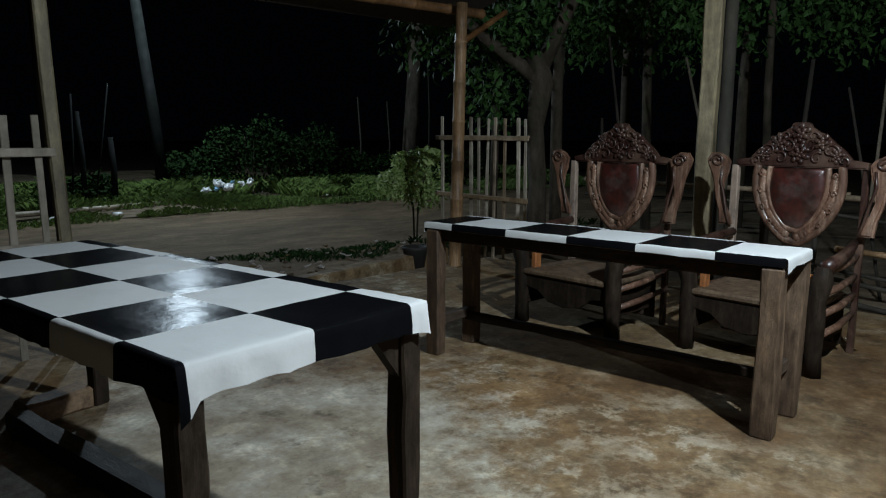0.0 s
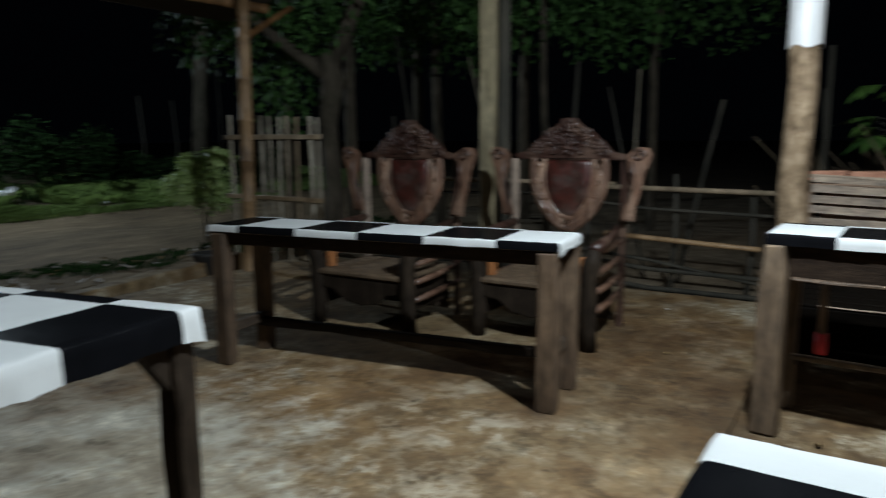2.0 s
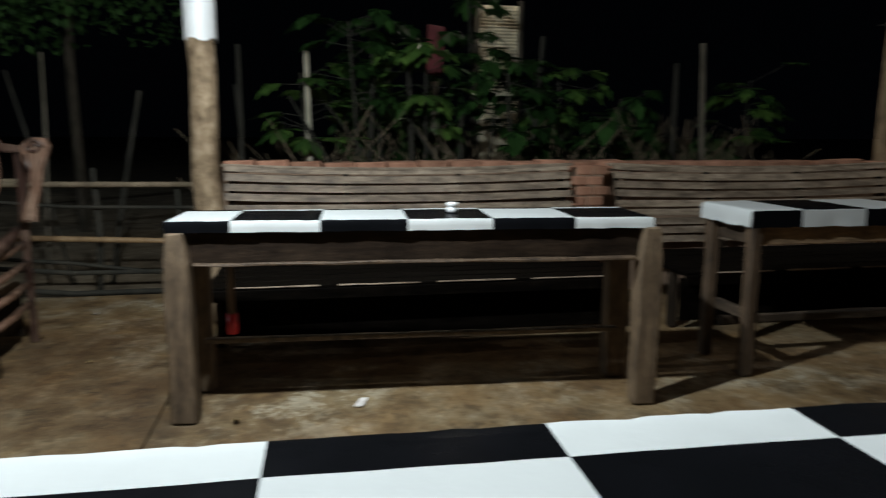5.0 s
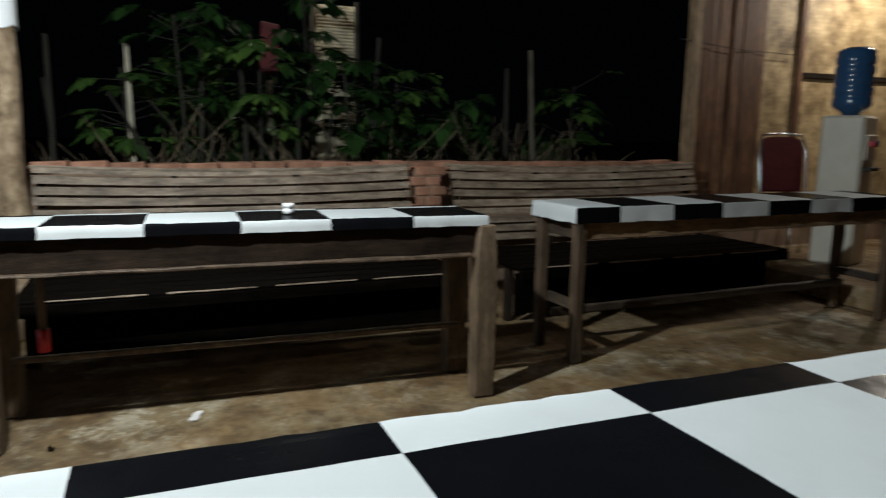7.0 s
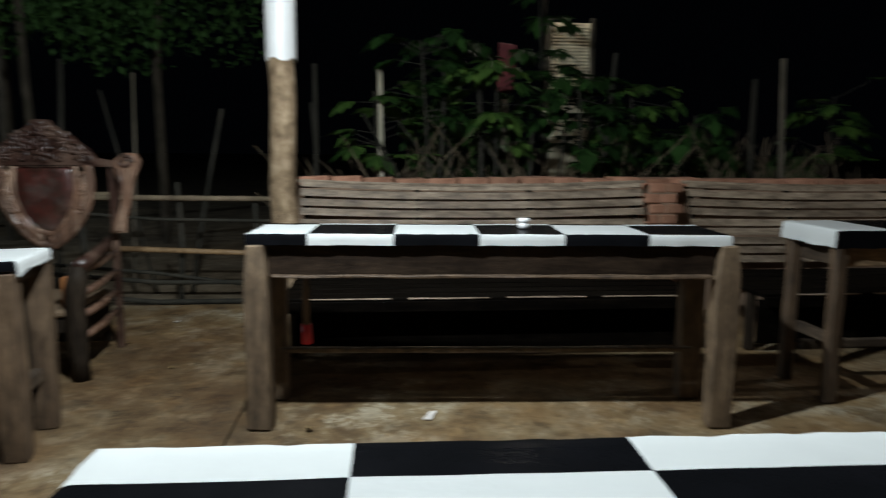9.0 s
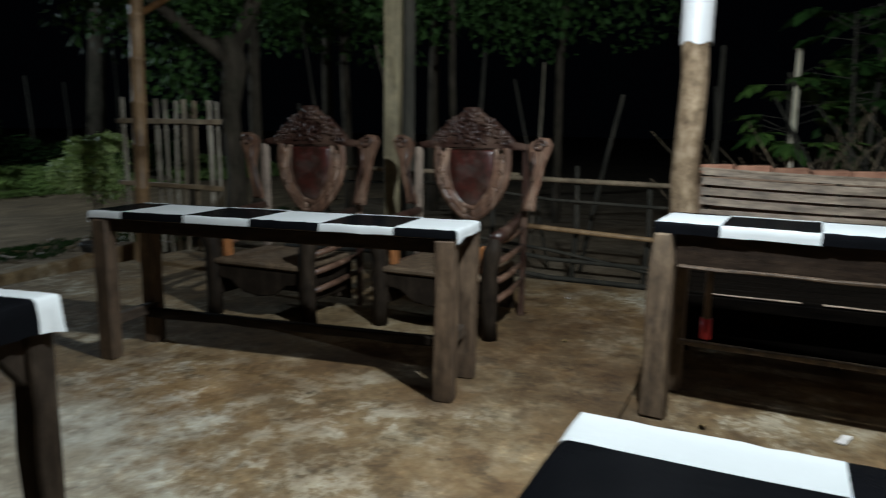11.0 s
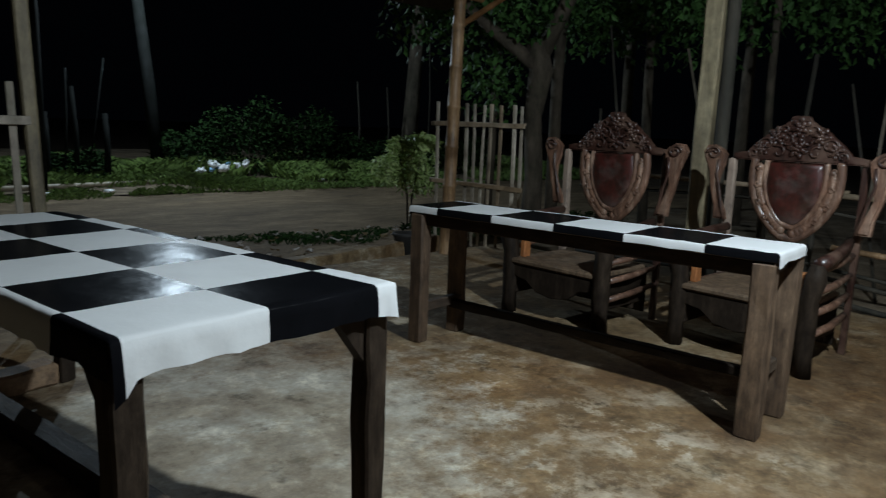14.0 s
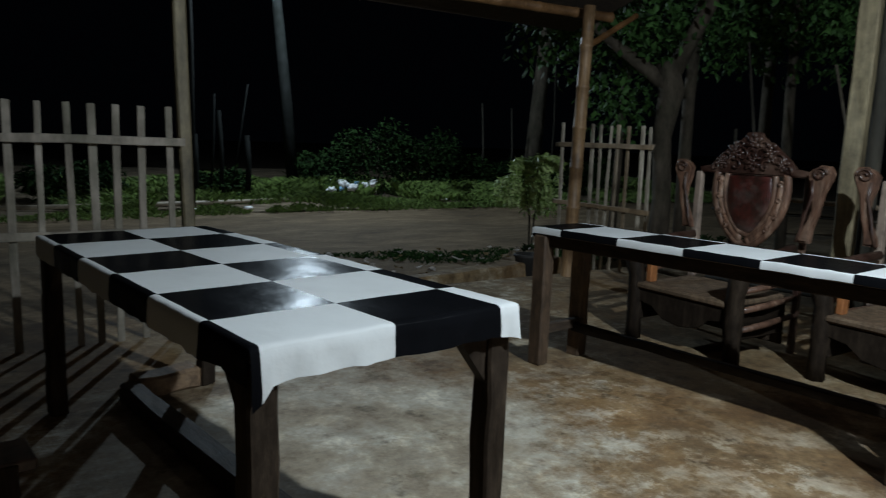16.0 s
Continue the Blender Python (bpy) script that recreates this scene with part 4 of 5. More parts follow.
wall = thing("wall_garden", Matrix(), "low brick garden wall topped with orange bricks", "wall", kind="structure")
part("core", box((0.16, 5.1, 0.94), pose(5.17, -2.2, 0.42), 0.006, rough=0.004, cuts=12), MORTAR, wall)
rnd = random.Random(8)
cap = to_mesh("brick", box((0.2, 0.205, 0.055), Matrix(), 0.009, rough=0.004), BRICK)
for k in range(23):
    part("brick", cap, BRICK, wall, at=pose(5.15 + rnd.uniform(-0.012, 0.012), 0.2 - 0.218 * k, 0.925 + rnd.uniform(-0.006, 0.01), rnd.uniform(-2, 2), rnd.uniform(-2, 2), rnd.uniform(-3, 3)))
pier = thing("brick_pier", pose(5.02, -2.2, 0), "orange brick pier between two benches", "pier", kind="structure")
half = to_mesh("brick", box((0.22, 0.115, 0.062), Matrix(), 0.009, rough=0.004), BRICK)
for k in range(13):
    for s in (-1, 1):
        part("brick", half, BRICK, pier, at=pose(rnd.uniform(-0.008, 0.008), s * 0.062 + (0.02 if k % 2 else -0.02), 0.035 + 0.072 * k, 0, 0, rnd.uniform(-3, 3)))
part("mortar", box((0.19, 0.2, 0.92), pose(0, 0, 0.46), 0.004), MORTAR, pier)


# ---- house corner ----
house = thing("wall_house", Matrix(), "house wall of vertical planks and woven bamboo", "wall", kind="structure")
rnd = random.Random(12)
y = -4.62
part("corner_post", box((0.09, 0.09, 3.2), pose(5.12, y - 0.1, 1.6), 0.006, rough=0.003, cuts=5), WOOD_BARK, house, "pale squared corner post")
y -= 0.16
for w in (0.12, 0.11, 0.15, 0.11, 0.13, 0.15):
    part("plank", box((0.03, w - 0.012, 3.2), pose(5.15 + rnd.uniform(-0.02, 0.02), y - w / 2, 1.6), 0.003, rough=0.002, cuts=5), PLANK, house)
    y -= w
part("woven_panel", box((0.02, 4.2, 2.6), pose(5.17, y - 2.1, 1.75), 0.002), WOVEN, house)
part("sill_beam", box((0.07, 4.2, 0.1), pose(5.13, y - 2.1, 0.42), 0.006), PLANK, house)
part("batten", box((0.03, 3.7, 0.05), pose(5.145, y - 2.35, 1.75), 0.004), WOOD_DARK_Y, house)
part("stud", box((0.05, 0.06, 2.6), pose(5.14, y - 0.45, 1.75), 0.005), PLANK, house)
part("base", box((0.2, 5.1, 0.4), pose(5.2, -7.1, 0.18), 0.006), MORTAR, house)
part("wire", tube([(5.1, -4.55, 1.98), (5.1, -5.2, 1.93), (5.1, -5.9, 1.92)], 0.003, 5), POT, house)


def red_chair(m):
    c = thing("banquet_chair", m, "dark red upholstered chair with a chrome frame by the house", "chair")
    back = [(-0.2, 0.55), (0.2, 0.55), (0.215, 0.9), (0.19, 1.0), (0.12, 1.03), (-0.12, 1.03), (-0.19, 1.0), (-0.215, 0.9)]
    part("backrest", plate(back, 0.05, 0.015), RED_CLOTH, c, at=pose(0, 0.2, 0, -6))
    part("seat", box((0.42, 0.42, 0.07), pose(0, 0, 0.46), 0.02), RED_CLOTH, c)
    for s in (-1, 1):
        part("frame", tube([(s * 0.22, 0.24, 0), (s * 0.22, 0.2, 0.45), (s * 0.225, 0.26, 0.9), (s * 0.19, 0.3, 1.04), (0, 0.31, 1.06)], 0.012, 8), CHROME, c, smooth=True)
        part("leg", tube([(s * 0.2, -0.2, 0), (s * 0.19, -0.18, 0.43)], 0.012, 8), CHROME, c, smooth=True)
    return c


solo("house_floor", box((1.9, 5.2, 0.15), pose(4.3, -7.45, 0.075), 0.01, rough=0.004, cuts=10), CONCRETE, "raised concrete floor along the house wall", "floor", kind="structure")
red_chair(pose(4.55, -5.45, 0.15, 0, 0, -104))

disp = thing("water_dispenser", pose(4.26, -5.6, 0.15, 0, 0, -70), "cream water dispenser with a blue water jug on top", "water dispenser")
part("body", box((0.33, 0.32, 1.2), pose(0, 0, 0.6), 0.02), CREAM, disp)
part("front_panel", box((0.24, 0.02, 0.2), pose(0, -0.17, 0.95), 0.008), CREAM, disp)
part("tray", box((0.22, 0.06, 0.03), pose(0, -0.19, 0.78), 0.006), POT, disp)
ribs = [(0.06, 1.2), (0.08, 1.23), (0.14, 1.27)]
for k in range(5):
    ribs += [(0.145, 1.29 + 0.08 * k), (0.145, 1.335 + 0.08 * k), (0.134, 1.352 + 0.08 * k)]
part("jug", lathe(ribs + [(0.14, 1.7), (0.1, 1.73)], 24), JUG_BLUE, disp, "ribbed blue water jug", True)
for s, mt in ((-1, PLASTIC_RED), (1, JUG_BLUE)):
    part("tap", box((0.03, 0.05, 0.05), pose(s * 0.05, -0.19, 0.98), 0.006), mt, disp)


# ---- trees and plants ----
def leaf_cloud(spots, count, size, seed, droop=0.5, long=1.7):
    """Many small folded leaves scattered through several uneven clumps."""
    r = random.Random(seed)
    verts, faces = [], []
    for k in range(count):
        (cx, cy, cz), (rx, ry, rz) = spots[r.randrange(len(spots))]
        a, b, f = r.uniform(0, 2 * math.pi), r.uniform(-1, 1), r.random() ** 0.45
        s = math.sqrt(1 - b * b)
        p = Vector((cx + rx * f * s * math.cos(a), cy + ry * f * s * math.sin(a), cz + rz * f * b))
        l = size * r.uniform(0.6, 1.3)
        d = Vector((r.uniform(-1, 1), r.uniform(-1, 1), r.uniform(-1, 0.5) - droop)).normalized()
        w = d.cross(Vector((r.uniform(-1, 1), r.uniform(-1, 1), 1))).normalized() * l / long / 2
        n = d.cross(w).normalized() * l * 0.1
        i = len(verts)
        verts += [p, p + d * l * 0.45 + w + n, p + d * l, p + d * l * 0.45 - w + n]
        faces += [(i, i + 1, i + 2), (i, i + 2, i + 3)]
    me = bpy.data.meshes.new("crown")
    me.from_pydata([tuple(v) for v in verts], [], faces)
    return me


def tree(m, trunk, limbs, spots, count, size, label, bark=None, leaf=None, name="tree", seed=1):
    t = thing(name, m, label, name.replace("_", " "))
    part("trunk", tube(*trunk, 10), bark or BARK, t, smooth=True)
    for pts, rad in limbs:
        part("limb", tube(pts, rad, 7), bark or BARK, t, smooth=True)
    if count:
        me = leaf_cloud(spots, count, size, seed)
        me.materials.append(leaf or LEAF_TREE)
        part("crown", me, None, t)
    return t


tree(pose(6.3, 5.25, -0.1), ([(0, 0, 0), (0.03, 0, 0.7), (-0.02, 0.02, 1.4), (0.05, 0.0, 1.9), (0.0, 0.05, 2.2)], [0.13, 0.105, 0.1, 0.14, 0.12]),
     [([(0, 0, 1.95), (-0.35, 0.5, 2.4), (-0.7, 1.0, 2.95), (-0.9, 1.3, 3.6)], [0.09, 0.06, 0.05, 0.03]), ([(0.05, 0, 2.1), (0.2, -0.3, 2.8), (0.4, -0.4, 3.8)], [0.1, 0.07, 0.04])],
     [((-0.4, 0.9, 2.7), (0.8, 0.9, 0.5)), ((-0.1, 0.1, 2.6), (0.5, 0.5, 0.4)), ((0.5, -0.6, 3.2), (1.0, 1.0, 0.7)), ((-0.2, 0.5, 1.75), (0.5, 0.5, 0.45))], 1500, 0.1, "gnarled knotty tree with sparse leaves behind the fence")
for k, (x, y, h, r, lean) in enumerate(((7.3, 5.75, 4.6, 0.085, 0.1), (8.6, 5.2, 5.2, 0.07, -0.2), (9.6, 4.4, 5.4, 0.09, 0.3), (9.2, 2.4, 5.0, 0.06, 0.2), (10.5, 6.8, 5.6, 0.1, 0.0), (8.2, 3.4, 4.6, 0.05, -0.3), (7.0, 6.6, 4.8, 0.06, 0.35))):
    tree(pose(x, y, -0.1), ([(0, 0, 0), (lean * 0.3, 0.05, h * 0.4), (lean, 0, h)], [r, r * 0.85, r * 0.55]), [([(lean * 0.5, 0, h * 0.55), (lean + 0.4, 0.3, h * 0.75), (lean + 0.8, 0.3, h)], [r * 0.5, r * 0.35, r * 0.2])],
         [((0.2, 0.0, h * 0.72), (1.3, 1.3, 0.9)), ((-0.6, 0.5, h * 0.55), (0.8, 0.8, 0.6)), ((0.7, -0.7, h * 0.6), (0.8, 0.9, 0.7))], 1300, 0.11, "slender garden tree with dark leaves", seed=k + 3)

# bare upright stakes and saplings in the garden
STAKES = ((6.3, 3.97, 4.33, 2.27, 0.016), (6.3, 2.93, 3.46, 2.0, 0.016), (6.3, 4.34, 4.38, 1.45, 0.02), (6.3, 2.46, 2.32, 1.9, 0.024), (6.3, 1.64, 2.03, 1.66, 0.014), (6.3, 1.84, 1.76, 1.8, 0.015),
          (6.3, 1.37, 1.06, 1.52, 0.02), (6.6, 0.34, 0.32, 1.93, 0.024), (6.62, 0.2, 0.36, 1.6, 0.014), (6.6, -0.24, -0.25, 1.89, 0.028), (6.6, -0.79, -0.82, 1.62, 0.026), (6.6, -1.18, -1.14, 1.77, 0.028),
          (6.6, -1.63, -1.63, 1.39, 0.028), (6.6, -2.22, -2.38, 2.07, 0.026), (6.6, -3.77, -3.71, 1.86, 0.03), (6.6, -4.08, -3.97, 2.05, 0.032), (6.45, -1.0, -0.1, 1.5, 0.013), (6.5, -1.5, -0.4, 1.45, 0.012),
          (6.4, -0.7, -0.2, 1.35, 0.012), (6.45, -2.0, -1.1, 1.35, 0.012), (6.5, -3.2, -2.2, 1.4, 0.012))
for k, (x, y, top, h, r) in enumerate(STAKES):
    lean = top - y
    rod = tube([(0, 0, -0.1), (0.015 * math.sin(k), lean * 0.28 + 0.012 * math.sin(k * 2), h * 0.3), (0.02, lean * 0.62 - 0.012 * math.sin(k * 3), h * 0.62), (0, lean, h)], [r, r * 0.95, r * 0.88, r * 0.7], 8)
    solo("garden_stake", rod, TRUNK_PALE if k == 9 else TWIG if k in (1, 5, 15) else TWIG_DARK, "bare upright stick standing in the garden", "stake", pose(x, y, -0.05), "garden stakes", smooth=True)


def cassava(m, h, seed):
    t = thing("cassava_plant", m, "thin-stemmed garden plant with hand-shaped green leaves", "plant", "cassava plants")
    r = random.Random(seed)
    top = (r.uniform(-0.15, 0.15), r.uniform(-0.2, 0.2), h)
    part("stem", tube([(0, 0, 0), (top[0] * 0.3, top[1] * 0.5, h * 0.5), top], [0.02, 0.016, 0.01], 6), TWIG_DARK, t, smooth=True)
    verts, faces = [], []
    stalks = bmesh.new()
    for k in range(20):
        f = r.uniform(0.62, 1.0)
        o = Vector((top[0] * f, top[1] * f, h * f))
        a = r.uniform(0, 2 * math.pi)
        tip = o + Vector((math.cos(a), math.sin(a), r.uniform(-0.2, 0.5))) * r.uniform(0.15, 0.4)
        tube([o, tip], [0.004, 0.003], 4, stalks)
        out = Vector((math.cos(a), math.sin(a), r.uniform(-1.3, 0.1))).normalized()
        side = out.cross(Vector((0, 0, 1))).normalized()
        for q in range(7):
            b = (q - 3) * 0.55
            d = (out * math.cos(b) + side * math.sin(b)).normalized()
            l = r.uniform(0.14, 0.28) * (1 - 0.09 * abs(q - 3)) * r.uniform(0.85, 1.15)
            w = d.cross(Vector((0, 0, 1))).normalized() * l * 0.27
            i = len(verts)
            verts += [tip, tip + d * l * 0.55 + w, tip + d * l + Vector((0, 0, -0.03)), tip + d * l * 0.55 - w]
            faces += [(i, i + 1, i + 2), (i, i + 2, i + 3)]
    me = bpy.data.meshes.new("leaves")
    me.from_pydata([tuple(v) for v in verts], [], faces)
    me.materials.append(LEAF if seed % 3 else LEAF_BRIGHT)
    part("foliage", me, None, t)
    part("stalk_mass", stalks, TWIG_DARK, t)["kind"] = "stuff"
    return t


for k, (x, y, h) in enumerate(((6.7, -0.3, 1.75), (6.6, -0.75, 2.15), (6.9, -1.0, 2.3), (6.6, -1.3, 1.95), (6.8, -1.85, 1.9), (6.4, -2.1, 1.75), (6.9, -2.8, 1.8), (6.6, -3.0, 1.55), (7.4, -2.0, 2.9), (7.3, -4.9, 1.8))):
    cassava(pose(x, y, -0.08), h, k)

for k, (x, y, h, w) in enumerate(((7.9, -1.2, 1.9, 0.6), (7.9, -3.1, 1.4, 0.6), (7.8, -4.4, 1.3, 0.6))):
    b = thing("garden_bush", pose(x, y, -0.08), "dense dark broad-leaved bush in the garden", "bush", "garden bushes")
    me = leaf_cloud([((0, 0, h * 0.5), (w, w, h * 0.45)), ((0.1, w * 0.6, h * 0.8), (w * 0.6, w * 0.6, h * 0.3)), ((-0.1, -w * 0.6, h * 0.7), (w * 0.6, w * 0.6, h * 0.35))], 420, 0.2, 140 + k, 0.6, 1.6)
    me.materials.append(LEAF)
    part("foliage", me, None, b)
    part("stem", tube([(0, 0, 0), (0.05, 0.05, h * 0.6), (0, 0.1, h)], [0.03, 0.022, 0.012], 6), TWIG_DARK, b, smooth=True)

brush = bmesh.new()
rnd = random.Random(21)
for k in range(430):
    x, y = rnd.uniform(6.0, 7.6), rnd.uniform(-4.6, 0.1)
    a = rnd.uniform(-0.9, 0.9)
    l = rnd.uniform(0.5, 1.3)
    z = rnd.uniform(0.0, 0.5)
    tube([(x, y, z), (x + rnd.uniform(-0.2, 0.2), y + a * l * 0.6, z + l * 0.4), (x + rnd.uniform(-0.2, 0.2), y + a * l, z + l * 0.75)], [rnd.uniform(0.003, 0.008), 0.005, 0.003], 5, brush)
solo("dry_brush", brush, TWIG_DRY, "tangle of dry branches heaped behind the brick wall", "brushwood", kind="stuff")

hut = thing("hut_wall", pose(8.5, -2.45, -0.1), "pale lamplit woven wall of a hut behind the garden", "wall")
part("panel", box((0.03, 0.5, 2.7), pose(0, 0, 1.35), 0.004), HUT_WOVEN, hut)
part("corner_post", tube([(-0.04, 0.26, 0), (-0.04, 0.26, 2.75)], 0.03, 8), TWIG_DARK, hut, smooth=True)
part("corner_post", tube([(-0.04, -0.26, 0), (-0.04, -0.26, 2.75)], 0.03, 8), TWIG_DARK, hut, smooth=True)
for k in range(26):
    part("slat", box((0.02, 0.48, 0.022), pose(-0.024, 0, 1.72 + 0.037 * k, 0, 0, 0), 0.004), HUT_WOVEN, hut)
hut_lamp = thing("hut_lamp", pose(*HUT), "lit bare bulb hanging from a pole beside the hut", "lamp")
part("bulb", lathe([(0.012, 0), (0.02, -0.02), (0.032, -0.05), (0.03, -0.075), (0.01, -0.09)], 14), BULB, hut_lamp, "glowing warm bulb", True)
part("pole", tube([(0.36, -0.24, -3.3), (0.36, -0.24, 0.3), (0.0, 0.0, 0.32), (0, 0, 0.0)], [0.025, 0.022, 0.015, 0.006], 8), TWIG_DARK, hut_lamp, smooth=True)
solo("red_board", box((0.03, 0.17, 0.5), Matrix(), 0.006, rough=0.01), RED_BOARD, "faded red board standing among garden plants", "board", pose(7.6, -1.55, 1.98, 4, 4, 0))
solo("board_post", tube([(0, 0, 0), (0, 0, 1.72)], 0.03, 7), TWIG, "post carrying a faded red board", "post", pose(7.63, -1.55, -0.05), smooth=True)

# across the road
solo("utility_pole", tube([(0, 0, 0), (-0.15, 0, 1.8), (-0.42, 0, 4.4)], [0.12, 0.11, 0.09], 12), POLE_DIM, "leaning grey utility pole across the road", "pole", pose(5.25, 13.6, -0.1), smooth=True)
lampo = thing("street_lamp", pose(*STREET), "lit cold-white street lamp on the leaning pole", "lamp")
part("arm", tube([(-0.1, 1.5, -0.1), (-0.05, 0.7, 0.2), (0, 0, 0.08)], 0.025, 8), IRON, lampo, smooth=True)
part("housing", lathe([(0.03, 0.08), (0.12, 0.03), (0.14, -0.02), (0.13, -0.03)], 16), IRON, lampo, smooth=True)
part("bulb", lathe([(0.05, -0.03), (0.06, -0.06), (0.03, -0.1)], 12), BULB_COLD, lampo, "glowing white bulb", True)
solo("grey_pole", tube([(0, 0, 0), (0.02, 0, 2.6), (-0.03, 0, 5.2)], [0.09, 0.08, 0.07], 12), POLE_DIM, "straight grey pole beyond the road fence", "pole", pose(2.78, 11.7, -0.1), smooth=True)
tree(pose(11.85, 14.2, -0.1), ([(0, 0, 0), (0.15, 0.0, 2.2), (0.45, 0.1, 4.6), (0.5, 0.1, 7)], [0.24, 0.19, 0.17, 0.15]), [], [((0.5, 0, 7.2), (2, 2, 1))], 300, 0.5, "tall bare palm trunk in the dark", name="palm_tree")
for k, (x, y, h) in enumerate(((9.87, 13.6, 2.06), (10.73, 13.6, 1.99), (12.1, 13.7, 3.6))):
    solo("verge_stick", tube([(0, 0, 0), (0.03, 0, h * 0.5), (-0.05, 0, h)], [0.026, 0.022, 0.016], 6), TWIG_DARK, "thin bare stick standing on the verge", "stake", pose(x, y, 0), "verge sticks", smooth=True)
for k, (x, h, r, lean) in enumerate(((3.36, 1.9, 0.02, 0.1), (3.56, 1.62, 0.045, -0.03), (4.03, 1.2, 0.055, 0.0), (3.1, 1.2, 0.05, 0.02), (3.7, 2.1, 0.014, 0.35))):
    solo("old_fence_post", tube([(0, 0, 0), (lean * 0.5 + 0.02, 0, h * 0.55), (lean, 0.02, h)], [r, r * 0.95, r * 0.8], 8), POLE_DIM, "stump of an old fence across the road, coloured near black", "post", pose(x, 12.7, -0.05), "old fence posts", smooth=True)
for k, (x, y, w, h) in enumerate(((7.0, 13.6, 1.0, 1.45), (8.3, 13.6, 1.0, 1.3), (9.4, 13.8, 0.9, 0.8), (5.9, 13.6, 0.8, 0.9), (10.3, 13.6, 0.8, 0.7), (3.6, 13.2, 0.7, 0.5), (12.3, 12.6, 1.2, 0.8), (1.2, 13, 0.9, 0.6))):
    b = thing("bush", pose(x, y, 0), "dark leafy bush on the far verge", "bush", "verge bushes")
    me = leaf_cloud([((0, 0, h * 0.45), (w, 0.8, h * 0.55)), ((w * 0.4, 0, h * 0.7), (w * 0.5, 0.5, h * 0.45)), ((-w * 0.45, 0.1, h * 0.6), (w * 0.45, 0.5, h * 0.4))], 2600, 0.1, 40 + k, 0.1, 1.9)
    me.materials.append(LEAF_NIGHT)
    part("foliage", me, None, b)
    stems = bmesh.new()
    for q in range(7):
        tube([(0.1 * (q - 3), 0, -0.05), (w * 0.2 * (q - 3), 0.1, h * 0.8)], [0.014, 0.006], 5, stems)
    part("stem_mass", stems, TWIG, b)["kind"] = "stuff"

shrub = thing("roadside_shrub", pose(5.62, 6.6, -0.1), "light green small-leaved shrub beside the bamboo fence", "shrub")
me = leaf_cloud([((0, 0, 0.85), (0.36, 0.36, 0.2)), ((-0.26, 0.1, 0.72), (0.2, 0.2, 0.2)), ((0.12, 0, 0.6), (0.3, 0.3, 0.2)), ((0.1, -0.1, 1.08), (0.2, 0.2, 0.1)), ((-0.15, 0.05, 1.02), (0.12, 0.12, 0.1))], 2600, 0.085, 77, 0.1, 2.6)
me.materials.append(LEAF_PALE)
part("foliage", me, None, shrub)
stems = bmesh.new()
for q in range(4):
    a = q * 1.6
    tube([(0.02 * math.cos(a), 0.02 * math.sin(a), 0), (0.04 * math.cos(a), 0.04 * math.sin(a), 0.4), (0.18 * math.cos(a), 0.18 * math.sin(a), 0.9)], [0.014, 0.011, 0.006], 6, stems)
part("stem_mass", stems, TWIG_DARK, shrub)["kind"] = "stuff"
pot = thing("flower_pot", pose(4.42, 5.2, -0.1), "dark plant pot standing by the kerb", "plant pot")
part("pot", lathe([(0.09, 0), (0.12, 0.2), (0.132, 0.21), (0.132, 0.235), (0.11, 0.235), (0.1, 0.19)], 20), POT, pot, smooth=True)


def blades(x0, x1, y0, y1, count, high, seed, base, dense, mat):
    r = random.Random(seed)
    verts, faces = [], []
    for _ in range(count):
        x, y = r.uniform(x0, x1), r.uniform(y0, y1)
        if noise.noise((x * 0.9, y * 0.9, seed)) < dense:
            continue
        z = base(x, y)
        lush = 0.22 + 1.25 * max(0.0, min(1.0, (y - y0) / 2.6)) * (0.7 + 0.6 * noise.noise((x * 0.7, y * 0.7, 1)))
        for _ in range(7):
            a, h = r.uniform(0, 6.28), high * lush * r.uniform(0.4, 1.2)
            dx, dy = math.cos(a), math.sin(a)
            i = len(verts)
            verts += [(x - dy * 0.004, y + dx * 0.004, z), (x + dy * 0.004, y - dx * 0.004, z), (x + dx * h * 0.2 + dy * 0.003, y + dy * h * 0.2 - dx * 0.003, z + h * 0.65), (x + dx * h * 0.7, y + dy * h * 0.7, z + h * 0.85)]
            faces += [(i, i + 1, i + 2), (i, i + 2, i + 3)]
    me = bpy.data.meshes.new("grass")
    me.from_pydata(verts, [], faces)
    me.materials.append(mat)
    return me


solo("grass", blades(-2, 16, 10.75, 15.2, 26000, 0.26, 5, verge_height, -0.16, GRASS), None, "rough green grass along the far road edge", "grass", kind="stuff")
solo("kerb_weeds", blades(2.2, 5.4, 5.3, 7.0, 1700, 0.08, 19, lambda x, y: -0.1, 0.1, LEAF), None, "low dark weeds growing behind the kerb", "weeds", kind="stuff")
solo("grass_tufts", blades(5.4, 9, 5.3, 6.6, 500, 0.16, 9, lambda x, y: -0.1, 0.0, LEAF), None, "thin weeds beside the fence", "grass", kind="stuff")

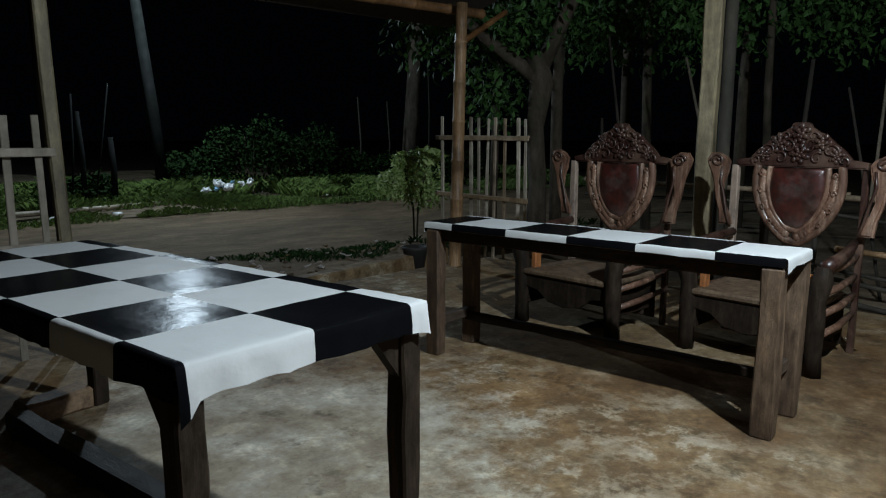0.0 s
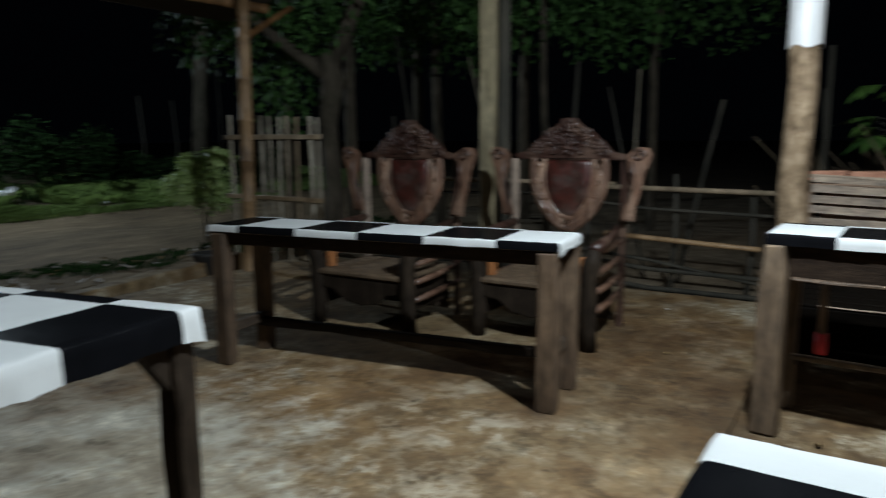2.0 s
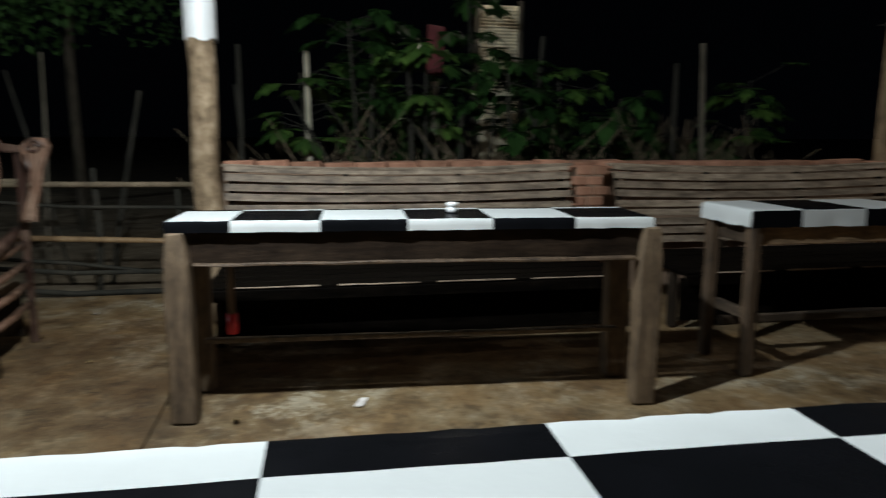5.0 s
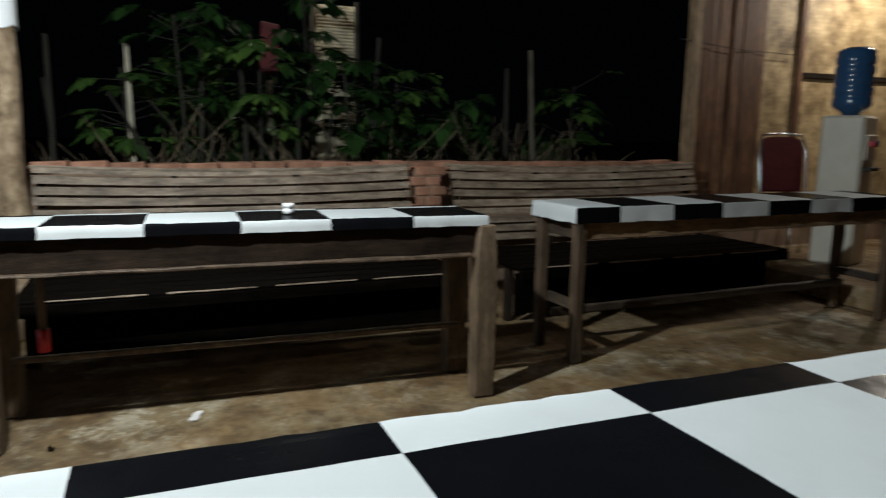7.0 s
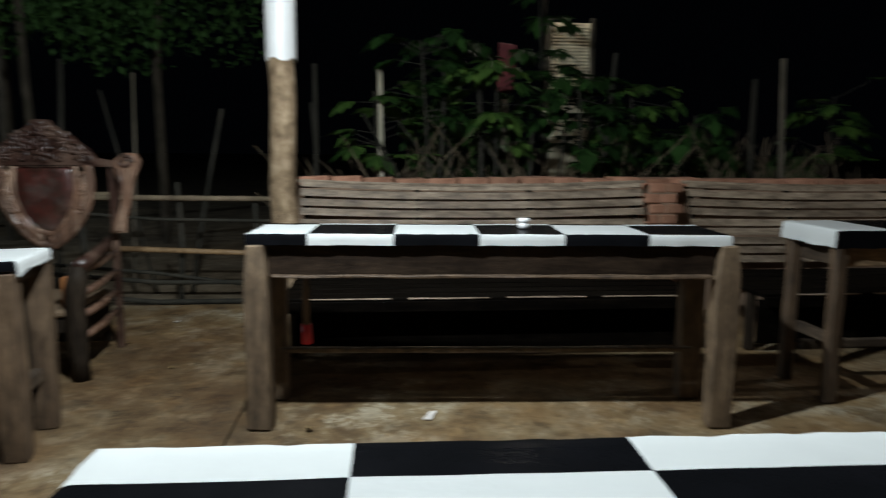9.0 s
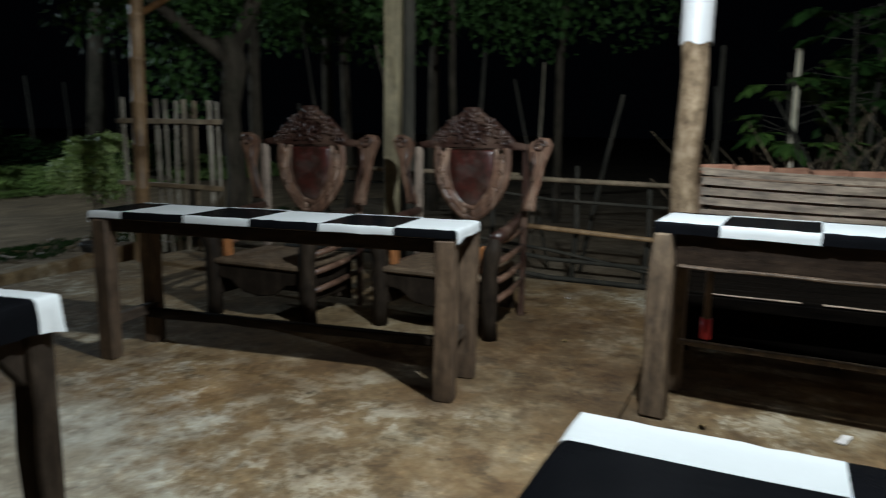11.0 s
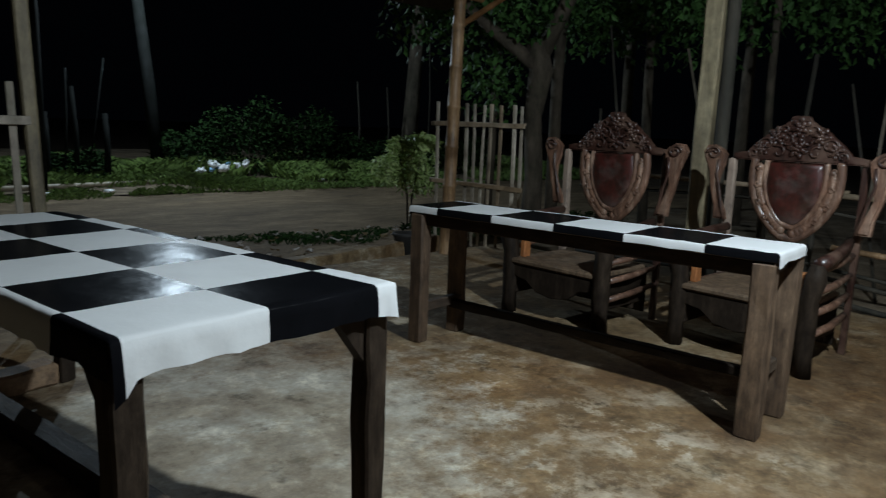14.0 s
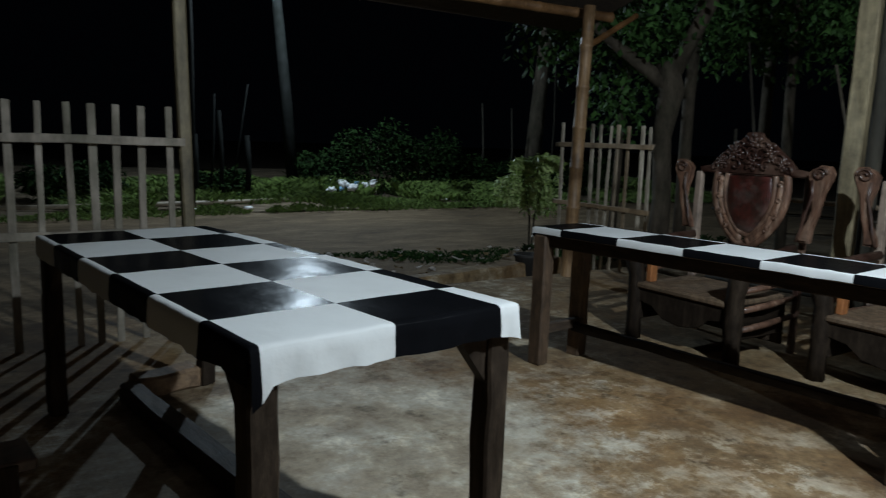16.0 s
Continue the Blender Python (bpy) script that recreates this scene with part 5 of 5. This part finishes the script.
litter = thing("rubbish_heap", pose(6.2, 13.2, 0.04), "small heap of white and blue plastic rubbish on the grass", "rubbish")
rnd = random.Random(31)
for k in range(44):
    bm = bmesh.new()
    bmesh.ops.create_icosphere(bm, subdivisions=2, radius=rnd.uniform(0.03, 0.1))
    for q in bm.verts:
        q.co *= 1 + 0.9 * noise.noise(q.co * 16 + Vector((k, 0, 0)))
        q.co.z *= 0.7
    part("plastic_bag", bm, RUBBISH_BLUE if k % 4 == 1 else RUBBISH, litter, at=pose(rnd.gauss(-0.05, 0.3), rnd.gauss(0, 0.25), 0.1 + 0.16 * rnd.random(), rnd.uniform(0, 60), 0, rnd.uniform(0, 300)))
for k, (x, y) in enumerate(((3.6, 11.3), (5.4, 12.2), (5.9, 12.0), (7.9, 12.1), (2.7, 11.2), (8.6, 12.4))):
    bm = bmesh.new()
    bmesh.ops.create_icosphere(bm, subdivisions=2, radius=0.07)
    for q in bm.verts:
        q.co *= 1 + 0.5 * noise.noise(q.co * 18 + Vector((k, 3, 0)))
        q.co.z *= 0.4
    solo("litter_scrap", bm, RUBBISH, "crumpled scrap of pale plastic on the verge", "litter", pose(x, y, 0.0), "litter")
solo("pale_log", tube([(-3.6, -0.2, 0), (-1.2, -0.1, 0.01), (0, -0.05, 0.02), (1.62, 0.2, 0.03)], [0.035, 0.04, 0.04, 0.03], 9), BAMBOO_OLD, "long pale bamboo lying along the road edge", "bamboo pole", pose(3.0, 12.05, 0.0), smooth=True)

# debris and weeds between kerb and road
rnd = random.Random(41)
for k in range(60):
    bm = bmesh.new()
    s = rnd.uniform(0.03, 0.075)
    vs = [bm.verts.new((s * math.cos(a) * (1 if i % 2 else 0.5), s * math.sin(a) * 0.6, 0.012 * (i % 3))) for i, a in enumerate(t * 1.047 for t in range(6))]
    bm.faces.new(vs)
    bmesh.ops.solidify(bm, geom=list(bm.faces), thickness=0.003)
    solo("fallen_leaf", bm, PAPER if k % 3 else LEAF_DRY, "dry fallen leaf on the ground by the kerb", "leaf", pose(rnd.uniform(3.0, 5.9), rnd.gauss(6.0, 0.4), -0.07, rnd.uniform(-15, 15), rnd.uniform(-15, 15), rnd.uniform(0, 360)), "fallen leaves")

# ---- small things on the porch ----
broom = thing("broom_handle", pose(3.32, 0.085, 0), "wooden stick with a red plastic end hanging under the table", "broom")
part("stick", tube([(0.03, 0, 0.3), (0.0, 0, 0.79)], [0.016, 0.017], 10), WOOD_GREY_Z, broom, smooth=True)
part("sleeve", tube([(0.024, 0, 0.37), (0.032, 0, 0.28)], 0.024, 10), PLASTIC_RED, broom, "red plastic sleeve", True)
cup = thing("glass_cup", pose(3.2, -0.87, 0.82), "small white cup standing on the checked cloth", "cup")
part("cup", lathe([(0.018, 0.0), (0.022, 0.002), (0.025, 0.018), (0.02, 0.022), (0.02, 0.026), (0.025, 0.03), (0.025, 0.044), (0.021, 0.044), (0.018, 0.03)], 16), SHEET_WHITE, cup, smooth=True)
scrap = box((0.035, 0.1, 0.006), Matrix(), 0.001, rough=0.003, cuts=3)
solo("paper_scrap", scrap, PAPER, "crumpled strip of white paper on the floor", "litter", pose(3.15, -0.463, 0.0, 0, 0, 70))
for k, (x, y) in enumerate(((3.02, 0.05), (4.6, 1.35), (4.4, 1.25), (4.9, 1.1), (3.9, 0.85))):
    bm = bmesh.new()
    vs = [bm.verts.new((0.024 * math.cos(a) * (1 if i % 2 else 0.6), 0.014 * math.sin(a), 0.006 * (i % 2))) for i, a in enumerate(t * 0.7854 for t in range(8))]
    bm.faces.new(vs)
    bmesh.ops.solidify(bm, geom=list(bm.faces), thickness=0.004)
    solo("fallen_leaf", bm, PAPER if k % 2 else LEAF_DRY, "dry brown leaf on the concrete floor", "leaf", pose(x, y, 0.006, 0, 0, 40 * k), "fallen leaves")
solo("timber_beam", box((0.09, 1.7, 0.085), Matrix(), 0.008, rough=0.005, cuts=8), WOOD_GREY_Y, "dark squared timber lying on the floor beside a table", "timber", pose(0.7, 2.4, 0.045, 0, 0, 9.5))
solo("wood_block", box((0.3, 0.13, 0.1), Matrix(), 0.012, rough=0.006, cuts=4), WOOD_PLANK_Y, "short reddish-brown wooden block on the floor under a table", "wood block", pose(0.72, 3.3, 0.05, 0, 0, 14))
bench = thing("low_bench", pose(-0.5, 2.12, 0, 0, 0, 96), "low worn red-brown bench by the table", "bench")
part("seat", box((0.18, 1.3, 0.03), pose(0, 0, 0.28), 0.005, rough=0.003, cuts=6), CARVED, bench)
for sx in (-1, 1):
    for sy in (-1, 1):
        part("leg", box((0.05, 0.05, 0.29), pose(sx * 0.07, sy * 0.58, 0.145), 0.004), WOOD_DARK_Z, bench)
# unseen walls added to close the porch behind, the back one dark against bounced light
solo("wall_back", box((0.15, 14, 3.6), pose(-5.6, -2.2, 1.5), 0.01), WOOD_DARK_Z, "unseen dark plank wall added to close the porch", "wall", kind="structure")
solo("wall_side", box((8.0, 0.15, 3.3), pose(1.1, -9.2, 1.6), 0.01), PLANK, "plank house wall at the end of the porch", "wall", kind="structure")
